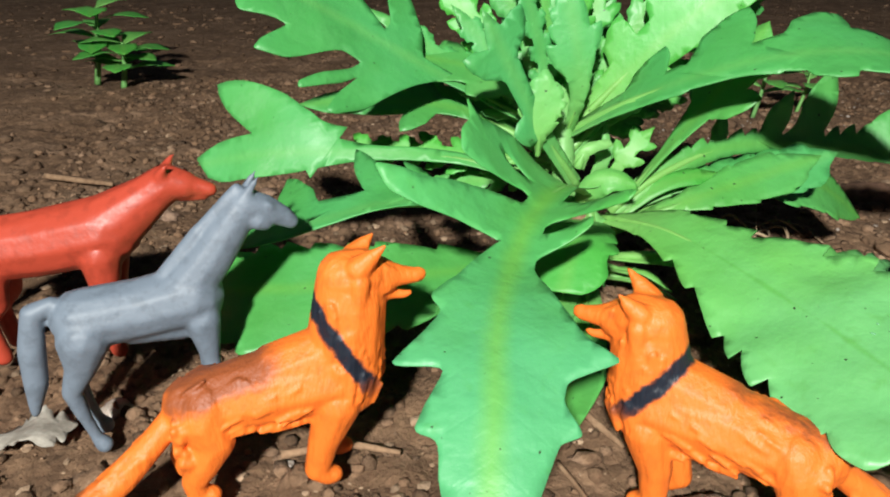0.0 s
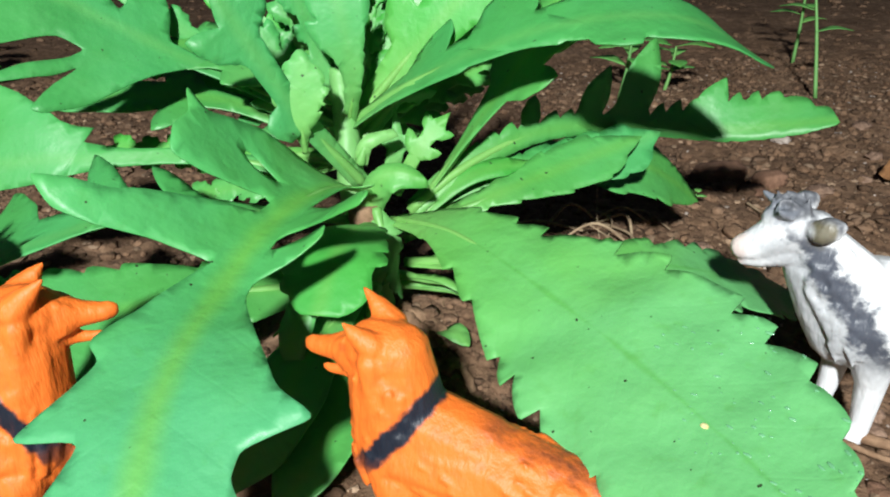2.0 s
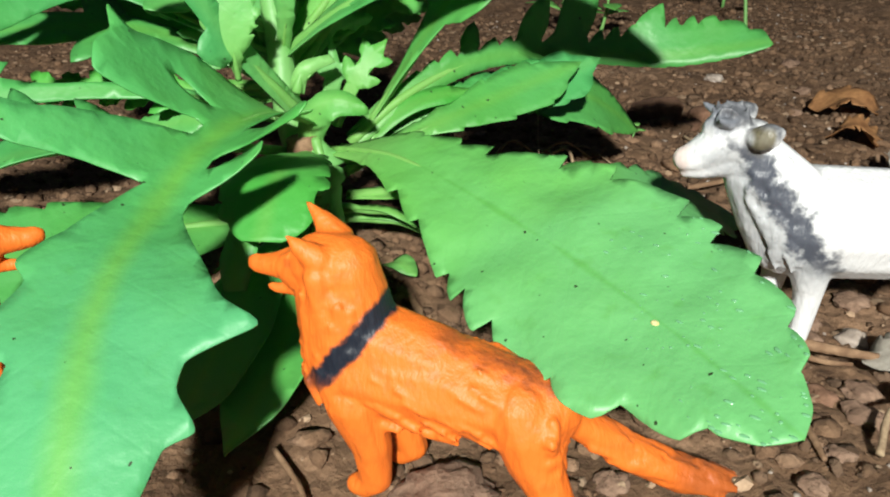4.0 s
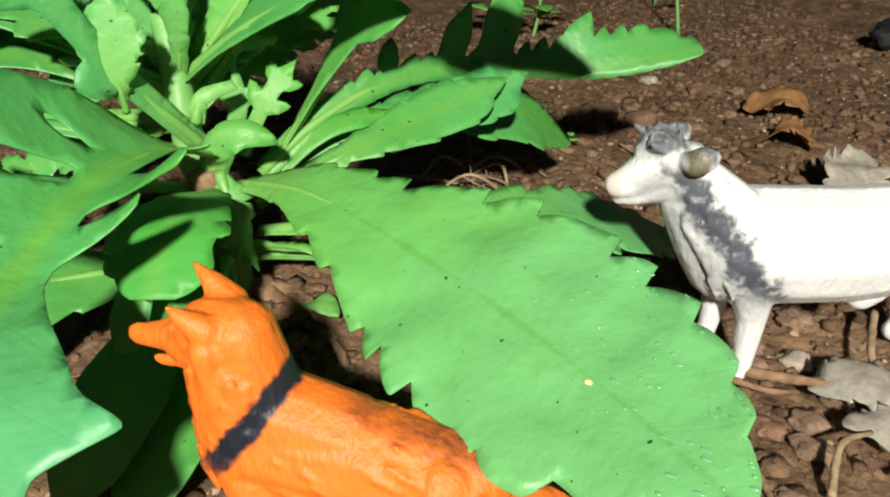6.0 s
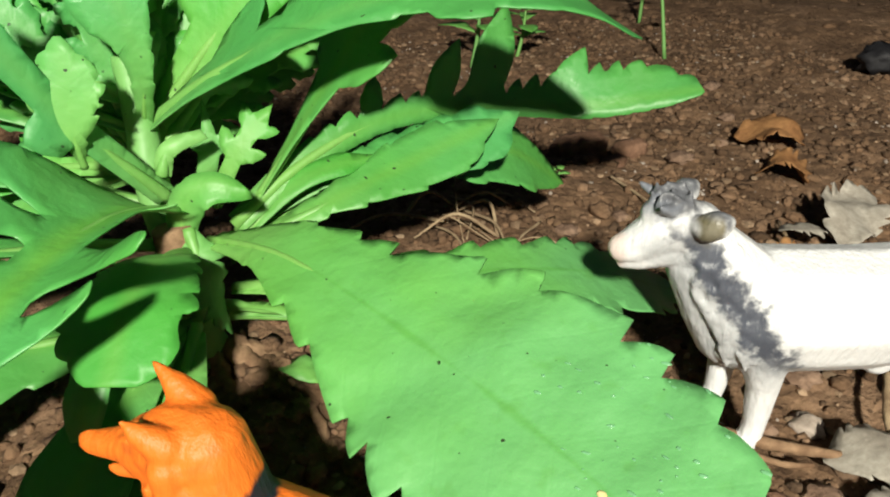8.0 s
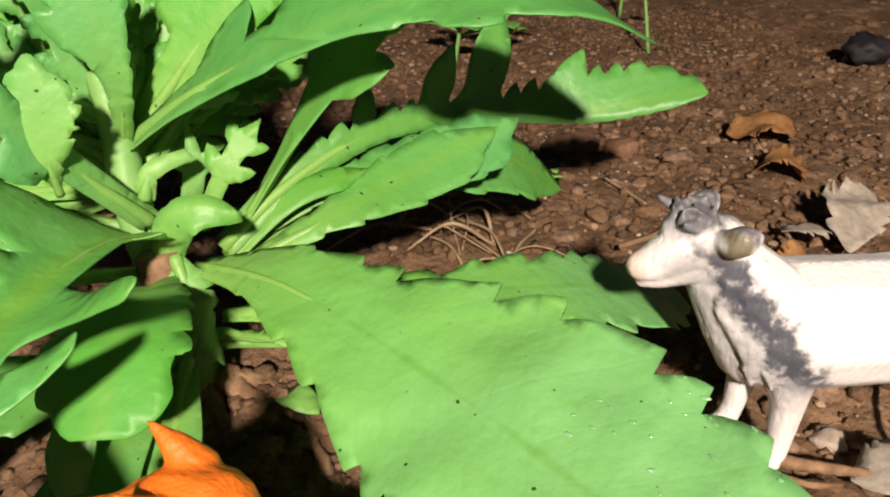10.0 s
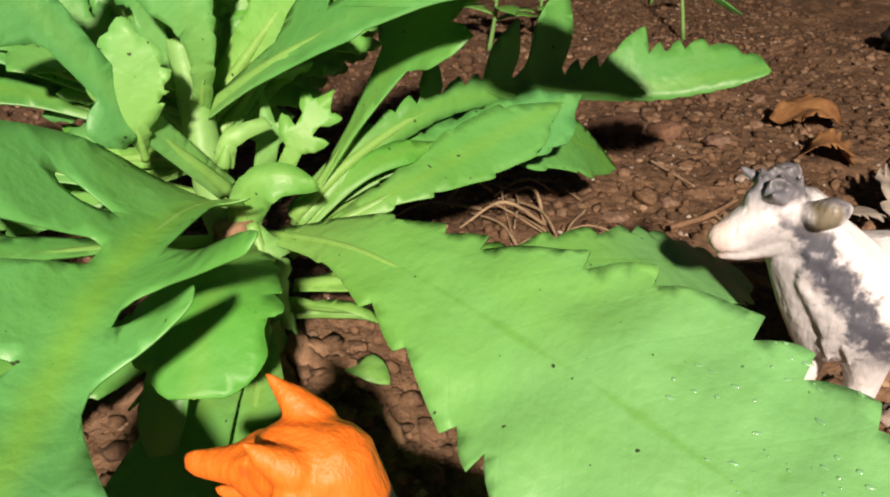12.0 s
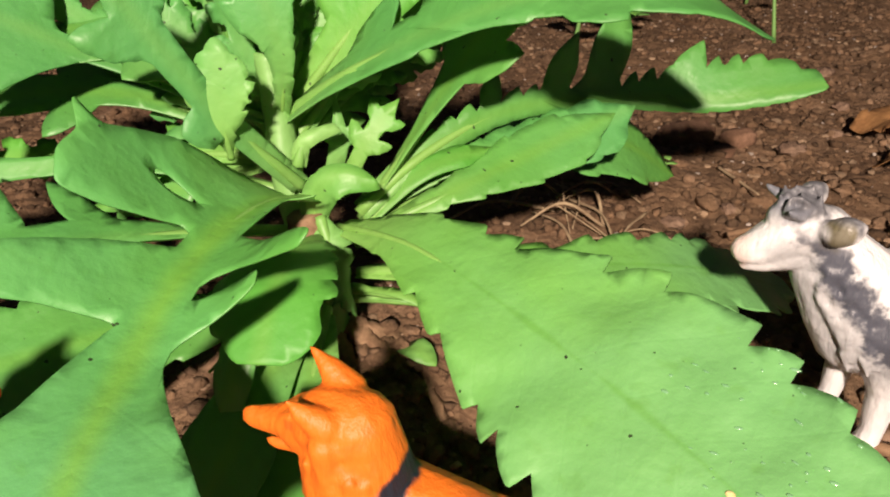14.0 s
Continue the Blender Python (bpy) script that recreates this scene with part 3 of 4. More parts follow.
# leaf on the soil behind the horse
leaf(plant, [(4.2, 22.4, 2.6), (0, 21.2, 3.1), (-4, 20.4, 3.0), (-9, 20.8, 2.6)],
     [(0, .2, .2), (.2, .8, .7), (.5, 2.0, 1.4), (.75, 2.2, 1.7), (.92, 1.3, 1.2), (1, 0, 0)], teeth=(10, .28), roll=(-20, -30, -25), wave=.1, seed=9, label="broad toothed leaf lying low over the soil")
# lobed leaves to that side
leaf(plant, [(4.1, 23, 4.2), (1.2, 21.7, 5.2), (-1.5, 20.8, 5.6), (-3.2, 20.6, 5.25), (-5.4, 20.7, 4.6), (-7.4, 21.2, 4.2)],
     [(0, .25, .25), (.25, .22, .4), (.4, .22, .75), (.5, .25, .8), (.65, .35, .9), (.78, .5, 1.2), (.9, .6, 1.5), (.97, .45, 1.0), (1, 0, .2)],
     lobes=[(.34, -1, 2.6, .6, 58, 10), (.5, -1, 3.2, .75, 70, 8, 2, .05), (.72, -1, 3.1, 1.1, 66, 0, 3, .08)], roll=(-5, -12, -12), cup=.04, wave=.1, seed=10, mat=LEAF_PALE, label="arched grey-green leaf with finger-like lobes on one side")
leaf(plant, [(3.9, 24, 4.8), (.5, 24.6, 5.7), (-3.2, 24.6, 5.9), (-6, 24.8, 5.8), (-8.7, 25.4, 5.2)],
     [(0, .25, .25), (.5, .25, .25), (.58, .35, .45), (.7, .7, .8), (.82, .8, .8), (.93, .8, .7), (.98, .5, .4), (1, .2, .2)],
     lobes=[(.62, -1, 4.9, 1.3, 33, 4, 3, .05, 3.2)], roll=(-10, -55, -60), wave=.12, seed=47, mat=LEAF_PALE, label="lobed grey-green leaf spreading sideways")
# lobed leaf above them: pointed lobes on both sides of a pale midrib
HIGH_LOBES = [(.36, .2), (.41, .85), (.46, 1.7), (.512, 2.65), (.573, 3.35), (.6, 3.4), (.587, 2.5), (.556, 1.6), (.595, 2.25), (.68, 3.15), (.688, 2.9), (.65, 2.3), (.585, 1.55), (.565, 1.1), (.627, 1.1), (.738, 2.4), (.815, 2.6), (.808, 2.1), (.765, 1.2),
              (.8, 1.2), (.882, 1.5), (.9, 1.25), (.91, .6), (1, 0), (.93, -.7), (.813, -1.1), (.78, -.7), (.7, -1.6), (.66, -1.5), (.6, -.95), (.545, -.5), (.54, -.95), (.58, -1.95), (.534, -2.6), (.5, -2.0), (.454, -1.15), (.43, -.3), (.36, -.2)]
leaf(plant, [(3.9, 24.4, 6.5), (1.0, 24.4, 8.0), (-1.6, 24.5, 9.35), (-4.5, 24.3, 11.0), (-7.0, 24.2, 12.2)],
     [(0, .25, .25), (.3, .25, .25), (.45, .3, .3), (.8, .3, .3), (.95, .2, .2), (1, 0, 0)], patches=[HIGH_LOBES], roll=(-20, -38, -38), wave=.12, seed=11, mat=LEAF_PALE, rib=.08, label="large grey-green lobed leaf, held high")
leaf(plant, [(3.8, 24.6, 5.8), (0.5, 25.4, 7.2), (-2.6, 25.6, 7.4), (-5, 25.6, 7.3)],
     [(0, .2, .2), (.4, .4, .4), (.7, .7, .7), (.9, .5, .5), (1, 0, 0)], lobes=[(.5, 1, 1.8, .7, 55), (.5, -1, 1.8, .7, 55)], roll=(-20, -30), seed=48)
# long leaf with upright lobes
leaf(plant, [(5.6, 24, 4.0), (7.5, 24.6, 5.2), (10.2, 25.6, 5.85), (13.7, 26.5, 5.5), (16.4, 25.9, 5.45), (19.3, 24.9, 5.95)],
     [(0, .3, .3), (.2, .42, .35), (.45, .4, .3), (.6, .5, .3), (.7, .8, .35), (.8, 1.1, .4), (.9, 1.15, .4), (.96, .85, .35), (.99, .5, .25), (1, .2, .1)],
     lobes=[(.3, 1, 1.3, .45, 62), (.44, 1, 2.1, .7, 66, 0, 0, 0, 1.5), (.54, 1, 3.1, 1.0, 66, 8, 0, 0, 1.8), (.71, 1, 2.0, .8, 62, 0, 0, 0, 1.8)], teeth=(24, (.36, .05)), roll=(35, 62, 80, 62, 30), wave=.1, seed=12, label="long leaf with upright finger-like lobes")
leaf(plant, [(5.8, 23.6, 3.6), (8, 23.6, 4.5), (10.5, 24.3, 5.1), (12.9, 24.9, 5.7)],
     [(0, .2, .2), (.3, .4, .4), (.6, .8, .9), (.8, .75, .95), (1, 0, 0)], teeth=(7, .15), roll=(20, 35), seed=13)
leaf(plant, [(6, 24.4, 3.8), (8.8, 24.9, 4.9), (11.6, 25.2, 5.1), (13.8, 25.6, 5.6)],
     [(0, .2, .2), (.4, .4, .4), (.65, .8, 1.0), (.85, .8, 1.1), (1, 0, 0)], teeth=(7, .15), roll=(20, 40), seed=49, mat=LEAF_PALE)
leaf(plant, [(6, 24.2, 3.6), (10, 26, 4.6), (13.8, 27, 4.0), (16.2, 27.4, 2.4)],
     [(0, .2, .2), (.3, .4, .4), (.6, 1.2, 1.5), (.85, 1.2, 1.4), (1, .1, .1)], teeth=(7, .15), roll=(20, 35), seed=14)
# petioles and leaves rising beside the stem
leaf(plant, [(5.7, 24.5, 3.6), (7.1, 24.2, 5.8), (9.0, 24.2, 8.4), (10.2, 24.6, 10.2)],
     [(0, .28, .28), (.35, .25, .25), (.55, .6, .5), (.75, 1.1, .9), (.9, .8, .8), (1, 0, 0)], lobes=[(.6, -1, 1.9, .8, 55), (.6, 1, 1.6, .8, 55), (.78, -1, 1.7, .8, 50)], roll=(10, 20), seed=50)
leaf(plant, [(5.4, 24, 3.4), (7.4, 24.2, 4.9), (9.4, 24.6, 5.2)], [(0, .22, .22), (.5, .3, .3), (.8, .4, .4), (1, 0, 0)], roll=(20, 30), seed=51, mat=LEAF_YOUNG)
leaf(plant, [(5.4, 23.8, 3.2), (7.4, 23.9, 4.1), (9.4, 24.4, 4.5)], [(0, .2, .2), (.5, .28, .28), (.8, .35, .35), (1, 0, 0)], roll=(20, 30), seed=52, mat=LEAF_YOUNG)
leaf(plant, [(5.2, 24, 4.6), (6.0, 24, 6.0), (6.9, 24.3, 6.9)], [(0, .2, .2), (.5, .2, .2), (.8, .25, .25), (1, 0, 0)], lobes=[(.45, 1, .8, .28, 50), (.45, -1, .8, .28, 50), (.7, -1, .7, .25, 50), (.7, 1, .7, .25, 50)], seed=53, up=(0, -.8, .6), mat=LEAF_YOUNG)
leaf(plant, [(4.9, 24.2, 4.6), (5.3, 24.2, 6.0), (5.3, 24.5, 7.2)], [(0, .2, .2), (.5, .25, .25), (1, 0, 0)], lobes=[(.5, 1, .7, .3, 50), (.5, -1, .7, .3, 50)], seed=54, up=(0, -.9, .3), mat=LEAF_PALE)
# long arching leaf above
leaf(plant, [(3.93, 24.6, 6.5), (6, 22.8, 8.3), (9, 21.3, 9.7), (12, 20.7, 9.9), (14.4, 20.7, 8.7)],
     [(0, .3, .3), (.04, .5, .42), (.15, .62, .5), (.5, .75, .55), (.68, 1.2, .9), (.82, 1.4, 1.2), (.93, 1.1, 1.0), (.98, .6, .6), (1, .1, .1)],
     lobes=[(.22, 1, 2.3, 1.0, 62), (.4, 1, 2.9, 1.2, 60), (.6, 1, 2.6, 1.2, 55), (.62, -1, 1.6, .9, 50)], teeth=(6, .1), roll=(30, 30, 5), wave=.08, seed=15, mat=LEAF_PALE, label="long arching grey-green lobed leaf")
leaf(plant, [(4.2, 24.8, 6.6), (6.4, 24.4, 9.2), (8.6, 24.2, 11.2), (10.5, 24, 12.5)],
     [(0, .3, .3), (.2, .5, .5), (.5, .8, .8), (.8, .8, .8), (1, 0, 0)], lobes=[(.3, 1, 1.8, .8, 60), (.5, 1, 2, .9, 60), (.3, -1, 1.8, .8, 55), (.55, -1, 2, .9, 55)], roll=(20, 20), seed=55, up=(0, -.6, .8), mat=LEAF_YOUNG)
# upright leaves round the stem
leaf(plant, [(4.3, 23.3, 5.2), (2.9, 22.3, 7.4), (2.1, 21.9, 8.9), (1.0, 21.6, 11)], [(0, .28, .28), (.3, .3, .3), (.6, .32, .3), (.85, .4, .4), (1, 0, 0)],
     lobes=[(.42, 1, 1.0, .7, 65), (.72, 1, 1.6, .6, 50), (.78, -1, 1.5, .6, 50)], seed=56, up=(0, -.7, .7), mat=LEAF_PALE)
leaf(plant, [(2.85, 22.4, 6.5), (2.85, 22.1, 7.5), (2.95, 22.3, 9.2)], [(0, .03, .03), (.25, .22, .22), (.5, .55, .5), (.62, .66, .66), (.8, .5, .5), (1, .04, .04)],
     lobes=[(.4, 1, .9, .34, 55), (.42, -1, .8, .3, 50)], teeth=(6, .24), seed=16, up=(0, -1, .3), rib=.06, mat=LEAF_PALE, label="small upright toothed leaf with a pale midrib")
leaf(plant, [(3.9, 24.4, 6.4), (4.15, 23.7, 7.7), (4.1, 23.4, 9.1), (3.6, 23.6, 11.4)], [(0, .18, .18), (.25, .2, .2), (.42, .3, .3), (.6, .6, .5), (.8, .72, .55), (.95, .4, .3), (1, .05, .05)],
     lobes=[(.48, 1, 1.5, .5, 38), (.58, -1, 1.3, .45, 40)], teeth=(8, .14), seed=17, up=(0, -1, .2), rib=.05, mat=LEAF_PALE)
leaf(plant, [(3.8, 24.5, 7.2), (1.5, 25, 8.5), (-1.2, 25.6, 9.0)], [(0, .2, .2), (.4, .9, .9), (.7, 1.0, 1.0), (1, 0, 0)],
     lobes=[(.4, 1, 1.8, .9, 60), (.4, -1, 1.8, .9, 60), (.65, 1, 1.6, .8, 50), (.65, -1, 1.6, .8, 50)], roll=(-20, -20), seed=18)
# crown of narrow, deeply toothed leaves behind
CROWN = [(1.0, 26, 13, .95), (3.4, 26.5, 14.5, .85), (6, 27, 14, .95), (8.5, 26.5, 12.5, 1.0), (11, 25.8, 11.4, .85), (-1, 27, 12, 1.0), (11.5, 28, 9, .9), (-3, 27.5, 8.5, 1.0), (-4, 26.6, 5.5, .9), (9, 28, 7.5, .9), (2, 27.5, 10, .95), (6, 28, 10, .95), (-1.5, 26, 4.0, .8), (2, 24.6, 12.5, .7),
         (4.6, 25.2, 12.6, .7), (5.6, 26.4, 11.8, .75), (.2, 25.4, 10.6, .75), (7.6, 26.0, 10.2, .8), (2.6, 26.2, 13.6, .75), (-2.6, 26.2, 10.4, .85), (9.8, 27.2, 10.6, .8), (4.4, 27.4, 13.2, .8)]
for k, (x, y, z, w) in enumerate(CROWN):
    leaf(plant, [(3.9, 24.6, 5.6), (3.9 + (x - 3.9) * .4, 24.8 + (y - 24.8) * .4, 5.6 + (z - 5.6) * .5), (x, y, z)],
         [(0, .26, .26), (.25, .24, .24), (.5, w * .28, w * .28), (.8, w * .36, w * .36), (.93, w * .22, w * .22), (1, 0, 0)],
         lobes=[(f + .03 * math.sin(k * 5 + s), s, w * (1.65 - f) * (1 + .18 * math.sin(k * 3 + f * 20 + s)), w * .38, 48 - 14 * f, -10, 3, .08, 1.7) for f in (.24, .36, .48, .59, .7, .8) for s in (1, -1)],
         wave=.25, seed=20 + k, up=(.16 * (k % 5 - 2), -.8, .6), mat=(LEAF, LEAF_PALE, LEAF_YOUNG)[k % 3])

# ---------------------------------------------------------------- toy animals
def dog_limbs(lift, seed):
    """A moulded shepherd dog, nose towards x; lift raises the head."""
    rng = np.random.RandomState(seed)

    def head(*chain):
        return [(x + .12 * lift, y, z + lift, r) for x, y, z, r in chain]

    limbs = [[(.0, 0, 2.95, .98), (-1.6, 0, 2.82, .98), (-2.9, 0, 2.62, .86), (-3.5, 0, 2.6, .72)], [(.25, 0, 2.6, .85), (-1.2, 0, 2.62, .8), (-2.7, 0, 2.6, .7)], [(-.2, 0, 3.5, .8), (-1.4, 0, 3.15, .8)],
             [(.2, 0, 2.9, .96), (.34, 0, 3.6, .9), head((.42, 0, 4.3, .84))[0]], [(.0, 0, 3.8, .72), head((.2, 0, 4.75, .66))[0]],
             head((.25, 0, 4.95, .66), (.7, 0, 5.0, .6)), head((.8, 0, 4.85, .52), (1.15, 0, 4.78, .42)),
             head((1.1, 0, 4.92, .4), (1.6, 0, 4.82, .26), (2.0, 0, 4.78, .19), (2.1, 0, 4.77, .16)), head((2.04, 0, 4.88, .13), (2.16, 0, 4.85, .1)),
             head((.85, 0, 4.45, .34), (1.3, 0, 4.36, .16), (1.7, 0, 4.3, .12), (1.82, 0, 4.33, .09)),
             head((1.2, .22, 5.15, .14), (1.38, .2, 5.08, .1)), head((1.2, -.22, 5.15, .14), (1.38, -.2, 5.08, .1)),
             head((.55, .42, 5.3, .28), (.85, .5, 5.55, .17), (1.05, .52, 5.74, .05)), head((.55, -.42, 5.3, .32), (.85, -.5, 5.6, .2), (1.18, -.57, 5.9, .05)),
             head((.55, .55, 5.0, .26), (.5, .62, 4.5, .2), (.45, .62, 4.0, .12)), head((.55, -.55, 5.0, .26), (.5, -.62, 4.5, .2), (.45, -.62, 4.0, .12)),
             [(-3.6, 0, 2.7, .34), (-4.3, -.3, 2.05, .34), (-5.2, -.7, 1.25, .36), (-6.1, -1.0, .72, .38), (-6.85, -1.25, .45, .26)],
             [(.05, .5, 2.4, .6), (-.25, .54, 1.4, .42), (-.3, .54, .5, .33), (-.05, .54, .26, .28), (.12, .54, .24, .24)],
             [(-.05, -.5, 2.4, .6), (-.45, -.54, 1.4, .42), (-.7, -.54, .5, .33), (-.45, -.54, .26, .28), (-.28, -.54, .24, .24)]]
    for side, back in ((1, 0), (-1, .35)):
        limbs.append([(-3.1, side * .3, 2.7, .66), (-3.25, side * .38, 2.4, .66), (-3.4 + back, side * .48, 1.85, .54), (-3.75 + back, side * .56, 1.2, .42), (-4.0 + back, side * .56, .75, .32), (-3.95 + back, side * .56, .3, .28), (-3.65 + back, side * .56, .24, .26)])
    # moulded locks: mane, chest, flanks, thighs and tail
    for _ in range(150):
        f, turn = rng.rand(), rng.uniform(-2.6, 2.6)
        x, z, r = .24 + .14 * f, 2.75 + (1.9 + lift) * f, .97 - .19 * f
        p = (x + r * math.cos(turn), r * math.sin(turn) * .98, z)
        limbs.append([(*p, .07), (p[0] - .1 - .14 * math.cos(turn), p[1] * 1.02, z - .55, .04)])
    for _ in range(70):
        x, side = rng.uniform(-2.8, .2), rng.choice([-1, 1])
        y = side * rng.uniform(.15, .72)
        limbs.append([(x, y, 2.02 - .05 * x, .13), (x - .32, y, 1.88 - .05 * x, .05)])
    for _ in range(45):
        x, side, turn = rng.uniform(-3.4, -.4), rng.choice([-1, 1]), rng.uniform(-.6, 1.1)
        r = .97 - .05 * abs(x + 1)
        z = 2.8 + .06 * (x + 1.6) + r * .97 * math.sin(turn)
        limbs.append([(x, side * r * math.cos(turn), z, .06), (x - .42, side * r * 1.0 * math.cos(turn), z - .22, .04)])
    for _ in range(40):
        z, side = rng.uniform(1.3, 2.9), rng.choice([-1, 1])
        x = -3.95 + .2 * abs(z - 2.1) + rng.uniform(0, .25)
        limbs.append([(x, side * rng.uniform(.5, .9), z, .13), (x - .08, side * rng.uniform(.5, .8), z - .4, .05)])
    for _ in range(70):
        f, a = rng.rand(), rng.uniform(0, 6.28)
        x, y, z = -4.3 - 2.4 * f, -.3 - .9 * f, 2.05 - 1.55 * f ** .8
        limbs.append([(x, y + .3 * math.cos(a), z + .3 * math.sin(a), .12), (x - .5, y - .16 + .34 * math.cos(a), max(.1, z - .26 + .34 * math.sin(a)), .04)])
    return limbs


figure("toy_dog", dog_limbs(0.0, 12), ORANGE, pose(.0505, .148, 0, 0, 0, 152), "orange plastic dog with a dark collar under a leaf", "toy dog", 0.00045)
figure("toy_dog", dog_limbs(0.62, 14), ORANGE_SADDLED, pose(-.0270, .158, .001, 0, 0, 14), "orange plastic dog with brown back and dark collar", "toy dog", 0.00045)
HORSE = [[(.1, 0, 3.85, .84), (1.5, 0, 3.9, .84), (2.8, 0, 4.05, .9)], [(2.7, 0, 4.3, .74), (3.5, 0, 5.2, .62), (4.25, 0, 6.2, .5)], [(4.45, 0, 6.45, .46), (4.95, 0, 6.25, .4), (5.4, 0, 5.98, .3), (5.62, 0, 5.8, .22)],
         [(2.2, 0, 4.75, .22), (3.2, 0, 5.85, .2), (4.3, 0, 6.9, .18)], [(-.55, 0, 4.4, .22), (-1.05, 0, 4.2, .3), (-1.25, 0, 3.2, .36), (-1.35, 0, 2.2, .32), (-1.55, 0, 1.3, .14)], [(2.5, 0, 3.3, .5), (1.2, 0, 3.35, .45)]]
HORSE += both([(4.5, .2, 6.75, .16), (4.75, .24, 7.1, .1), (4.85, .24, 7.25, .04)]) + both([(5.0, .28, 6.45, .12), (5.12, .28, 6.4, .1)]) + both([(4.75, .2, 6.05, .3), (4.9, .2, 5.95, .24)])
HORSE += [[(3.0, -.42, 3.5, .5), (3.05, -.44, 2.4, .28), (3.1, -.44, 1.5, .22), (3.1, -.44, .4, .17), (3.2, -.44, .18, .24)], [(2.9, .42, 3.5, .5), (3.0, .44, 2.3, .28), (2.95, .44, .4, .17), (3.05, .44, .18, .24)]]
HORSE += both([(.05, .36, 3.5, .7), (-.15, .42, 2.7, .42), (-.5, .44, 2.0, .27), (-.35, .44, 1.2, .2), (-.15, .44, .4, .18), (-.02, .44, .16, .25)])
figure("toy_horse", HORSE, GREYTOY, pose(-.0945, .17, 0, 0, 0, 20), "matt grey plastic horse standing on the soil", "toy horse")
HOUND = [[(.2, 0, 3.4, .92), (2, 0, 3.55, .98), (3.7, 0, 3.85, 1.02)], [(3.9, 0, 4.0, .92), (5.0, 0, 4.75, .62), (5.5, 0, 5.1, .55)], [(5.6, 0, 5.15, .5), (6.0, 0, 5.05, .42)], [(6.1, 0, 5.05, .32), (6.7, 0, 4.88, .2)], [(5.9, 0, 4.8, .24), (6.5, 0, 4.68, .12)],
         [(-.6, 0, 3.7, .25), (-1.4, 0, 3, .28), (-1.7, 0, 1.8, .14)]]
HOUND += both([(5.5, .35, 5.45, .2), (5.65, .48, 5.7, .1), (5.75, .5, 5.8, .04)]) + both([(3.6, .5, 3.3, .6), (3.55, .52, 1.8, .32), (3.5, .52, .7, .26), (3.6, .52, .25, .26)]) + both([(.4, .45, 3.0, .7), (.55, .5, 2, .4), (.2, .5, 1.4, .27), (.4, .5, .25, .26)])
figure("toy_wild_dog", HOUND, REDTOY, pose(-.1475, .212, 0, 0, 0, 8), "reddish-brown plastic animal standing behind the horse", "toy animal", size=1.12)
COW = [[(-.3, 0, 3.35, 1.45), (-2.4, 0, 3.25, 1.42), (-4.6, 0, 3.4, 1.3)], [(.1, 0, 3.1, 1.2), (.55, 0, 4.0, 1.0), (1.45, 0, 5.0, .72)], [(.5, 0, 2.75, .75), (1.0, 0, 3.6, .72), (1.55, 0, 4.6, .62)],
       [(1.6, 0, 5.35, .62), (2.1, 0, 5.5, .6), (2.45, 0, 5.3, .5), (2.85, 0, 5.08, .4), (3.12, 0, 5.02, .31)], [(2.2, 0, 5.0, .45), (2.75, 0, 4.8, .3), (3.08, 0, 4.68, .14)], [(2.1, 0, 5.85, .4), (2.5, 0, 5.75, .34)],
       [(-5.7, 0, 4.2, .16), (-6.0, 0, 3, .13), (-6.0, 0, 1.5, .2)], [(-3.4, 0, 2.1, .5), (-3.2, 0, 1.8, .4)]]
COW += both([(2.35, .42, 6.0, .16), (2.6, .58, 6.12, .1), (2.68, .62, 6.2, .05)]) + both([(1.85, .5, 5.72, .2), (1.72, .72, 5.75, .3), (1.6, .82, 5.85, .3), (1.4, .9, 5.95, .14)])
COW += both([(2.5, .4, 5.55, .1), (2.62, .38, 5.5, .08)]) + both([(3.2, .14, 5.05, .1), (3.28, .14, 5.0, .08)])
_r = np.random.RandomState(31)
for k in range(26):
    x, y = _r.uniform(1.85, 2.6), _r.uniform(-.35, .35)
    COW.append([(x, y, 6.02, .13), (x + _r.uniform(-.05, .3), y + _r.uniform(-.12, .12), 6.28 + _r.uniform(0, .12), .04)])
for k in range(150):
    f, side, g = _r.rand(), _r.choice([-1, 1]), _r.uniform(-1, 1)
    x, z, r = .35 + 1.1 * f + .55 * g, 3.0 + 2.0 * f - .35 * g, (1.15 - .45 * f) * math.sqrt(max(.1, 1 - .55 * g * g))
    COW.append([(x, side * r, z, .1), (x - .22, side * (r + .01), z - .5, .035)])
COW += [[(-.05, .62, 2.8, .62), (-.2, .66, 1.8, .38), (-.2, .66, .7, .28), (-.15, .66, .3, .28), (-.08, .66, .2, .3)], [(.05, -.62, 2.8, .62), (.12, -.64, 1.7, .36), (.2, -.64, .7, .26), (.32, -.64, .26, .27), (.42, -.64, .2, .27)]]
COW += both([(-4.6, .6, 3.0, .75), (-4.8, .62, 1.8, .38), (-4.95, .62, .5, .26), (-4.85, .62, .2, .3)])
figure("toy_cow", COW, WHITETOY, pose(.162, .177, 0, 0, 0, 168), "white plastic cow with a grey-brushed neck beside a leaf", "toy cow", 0.0005)

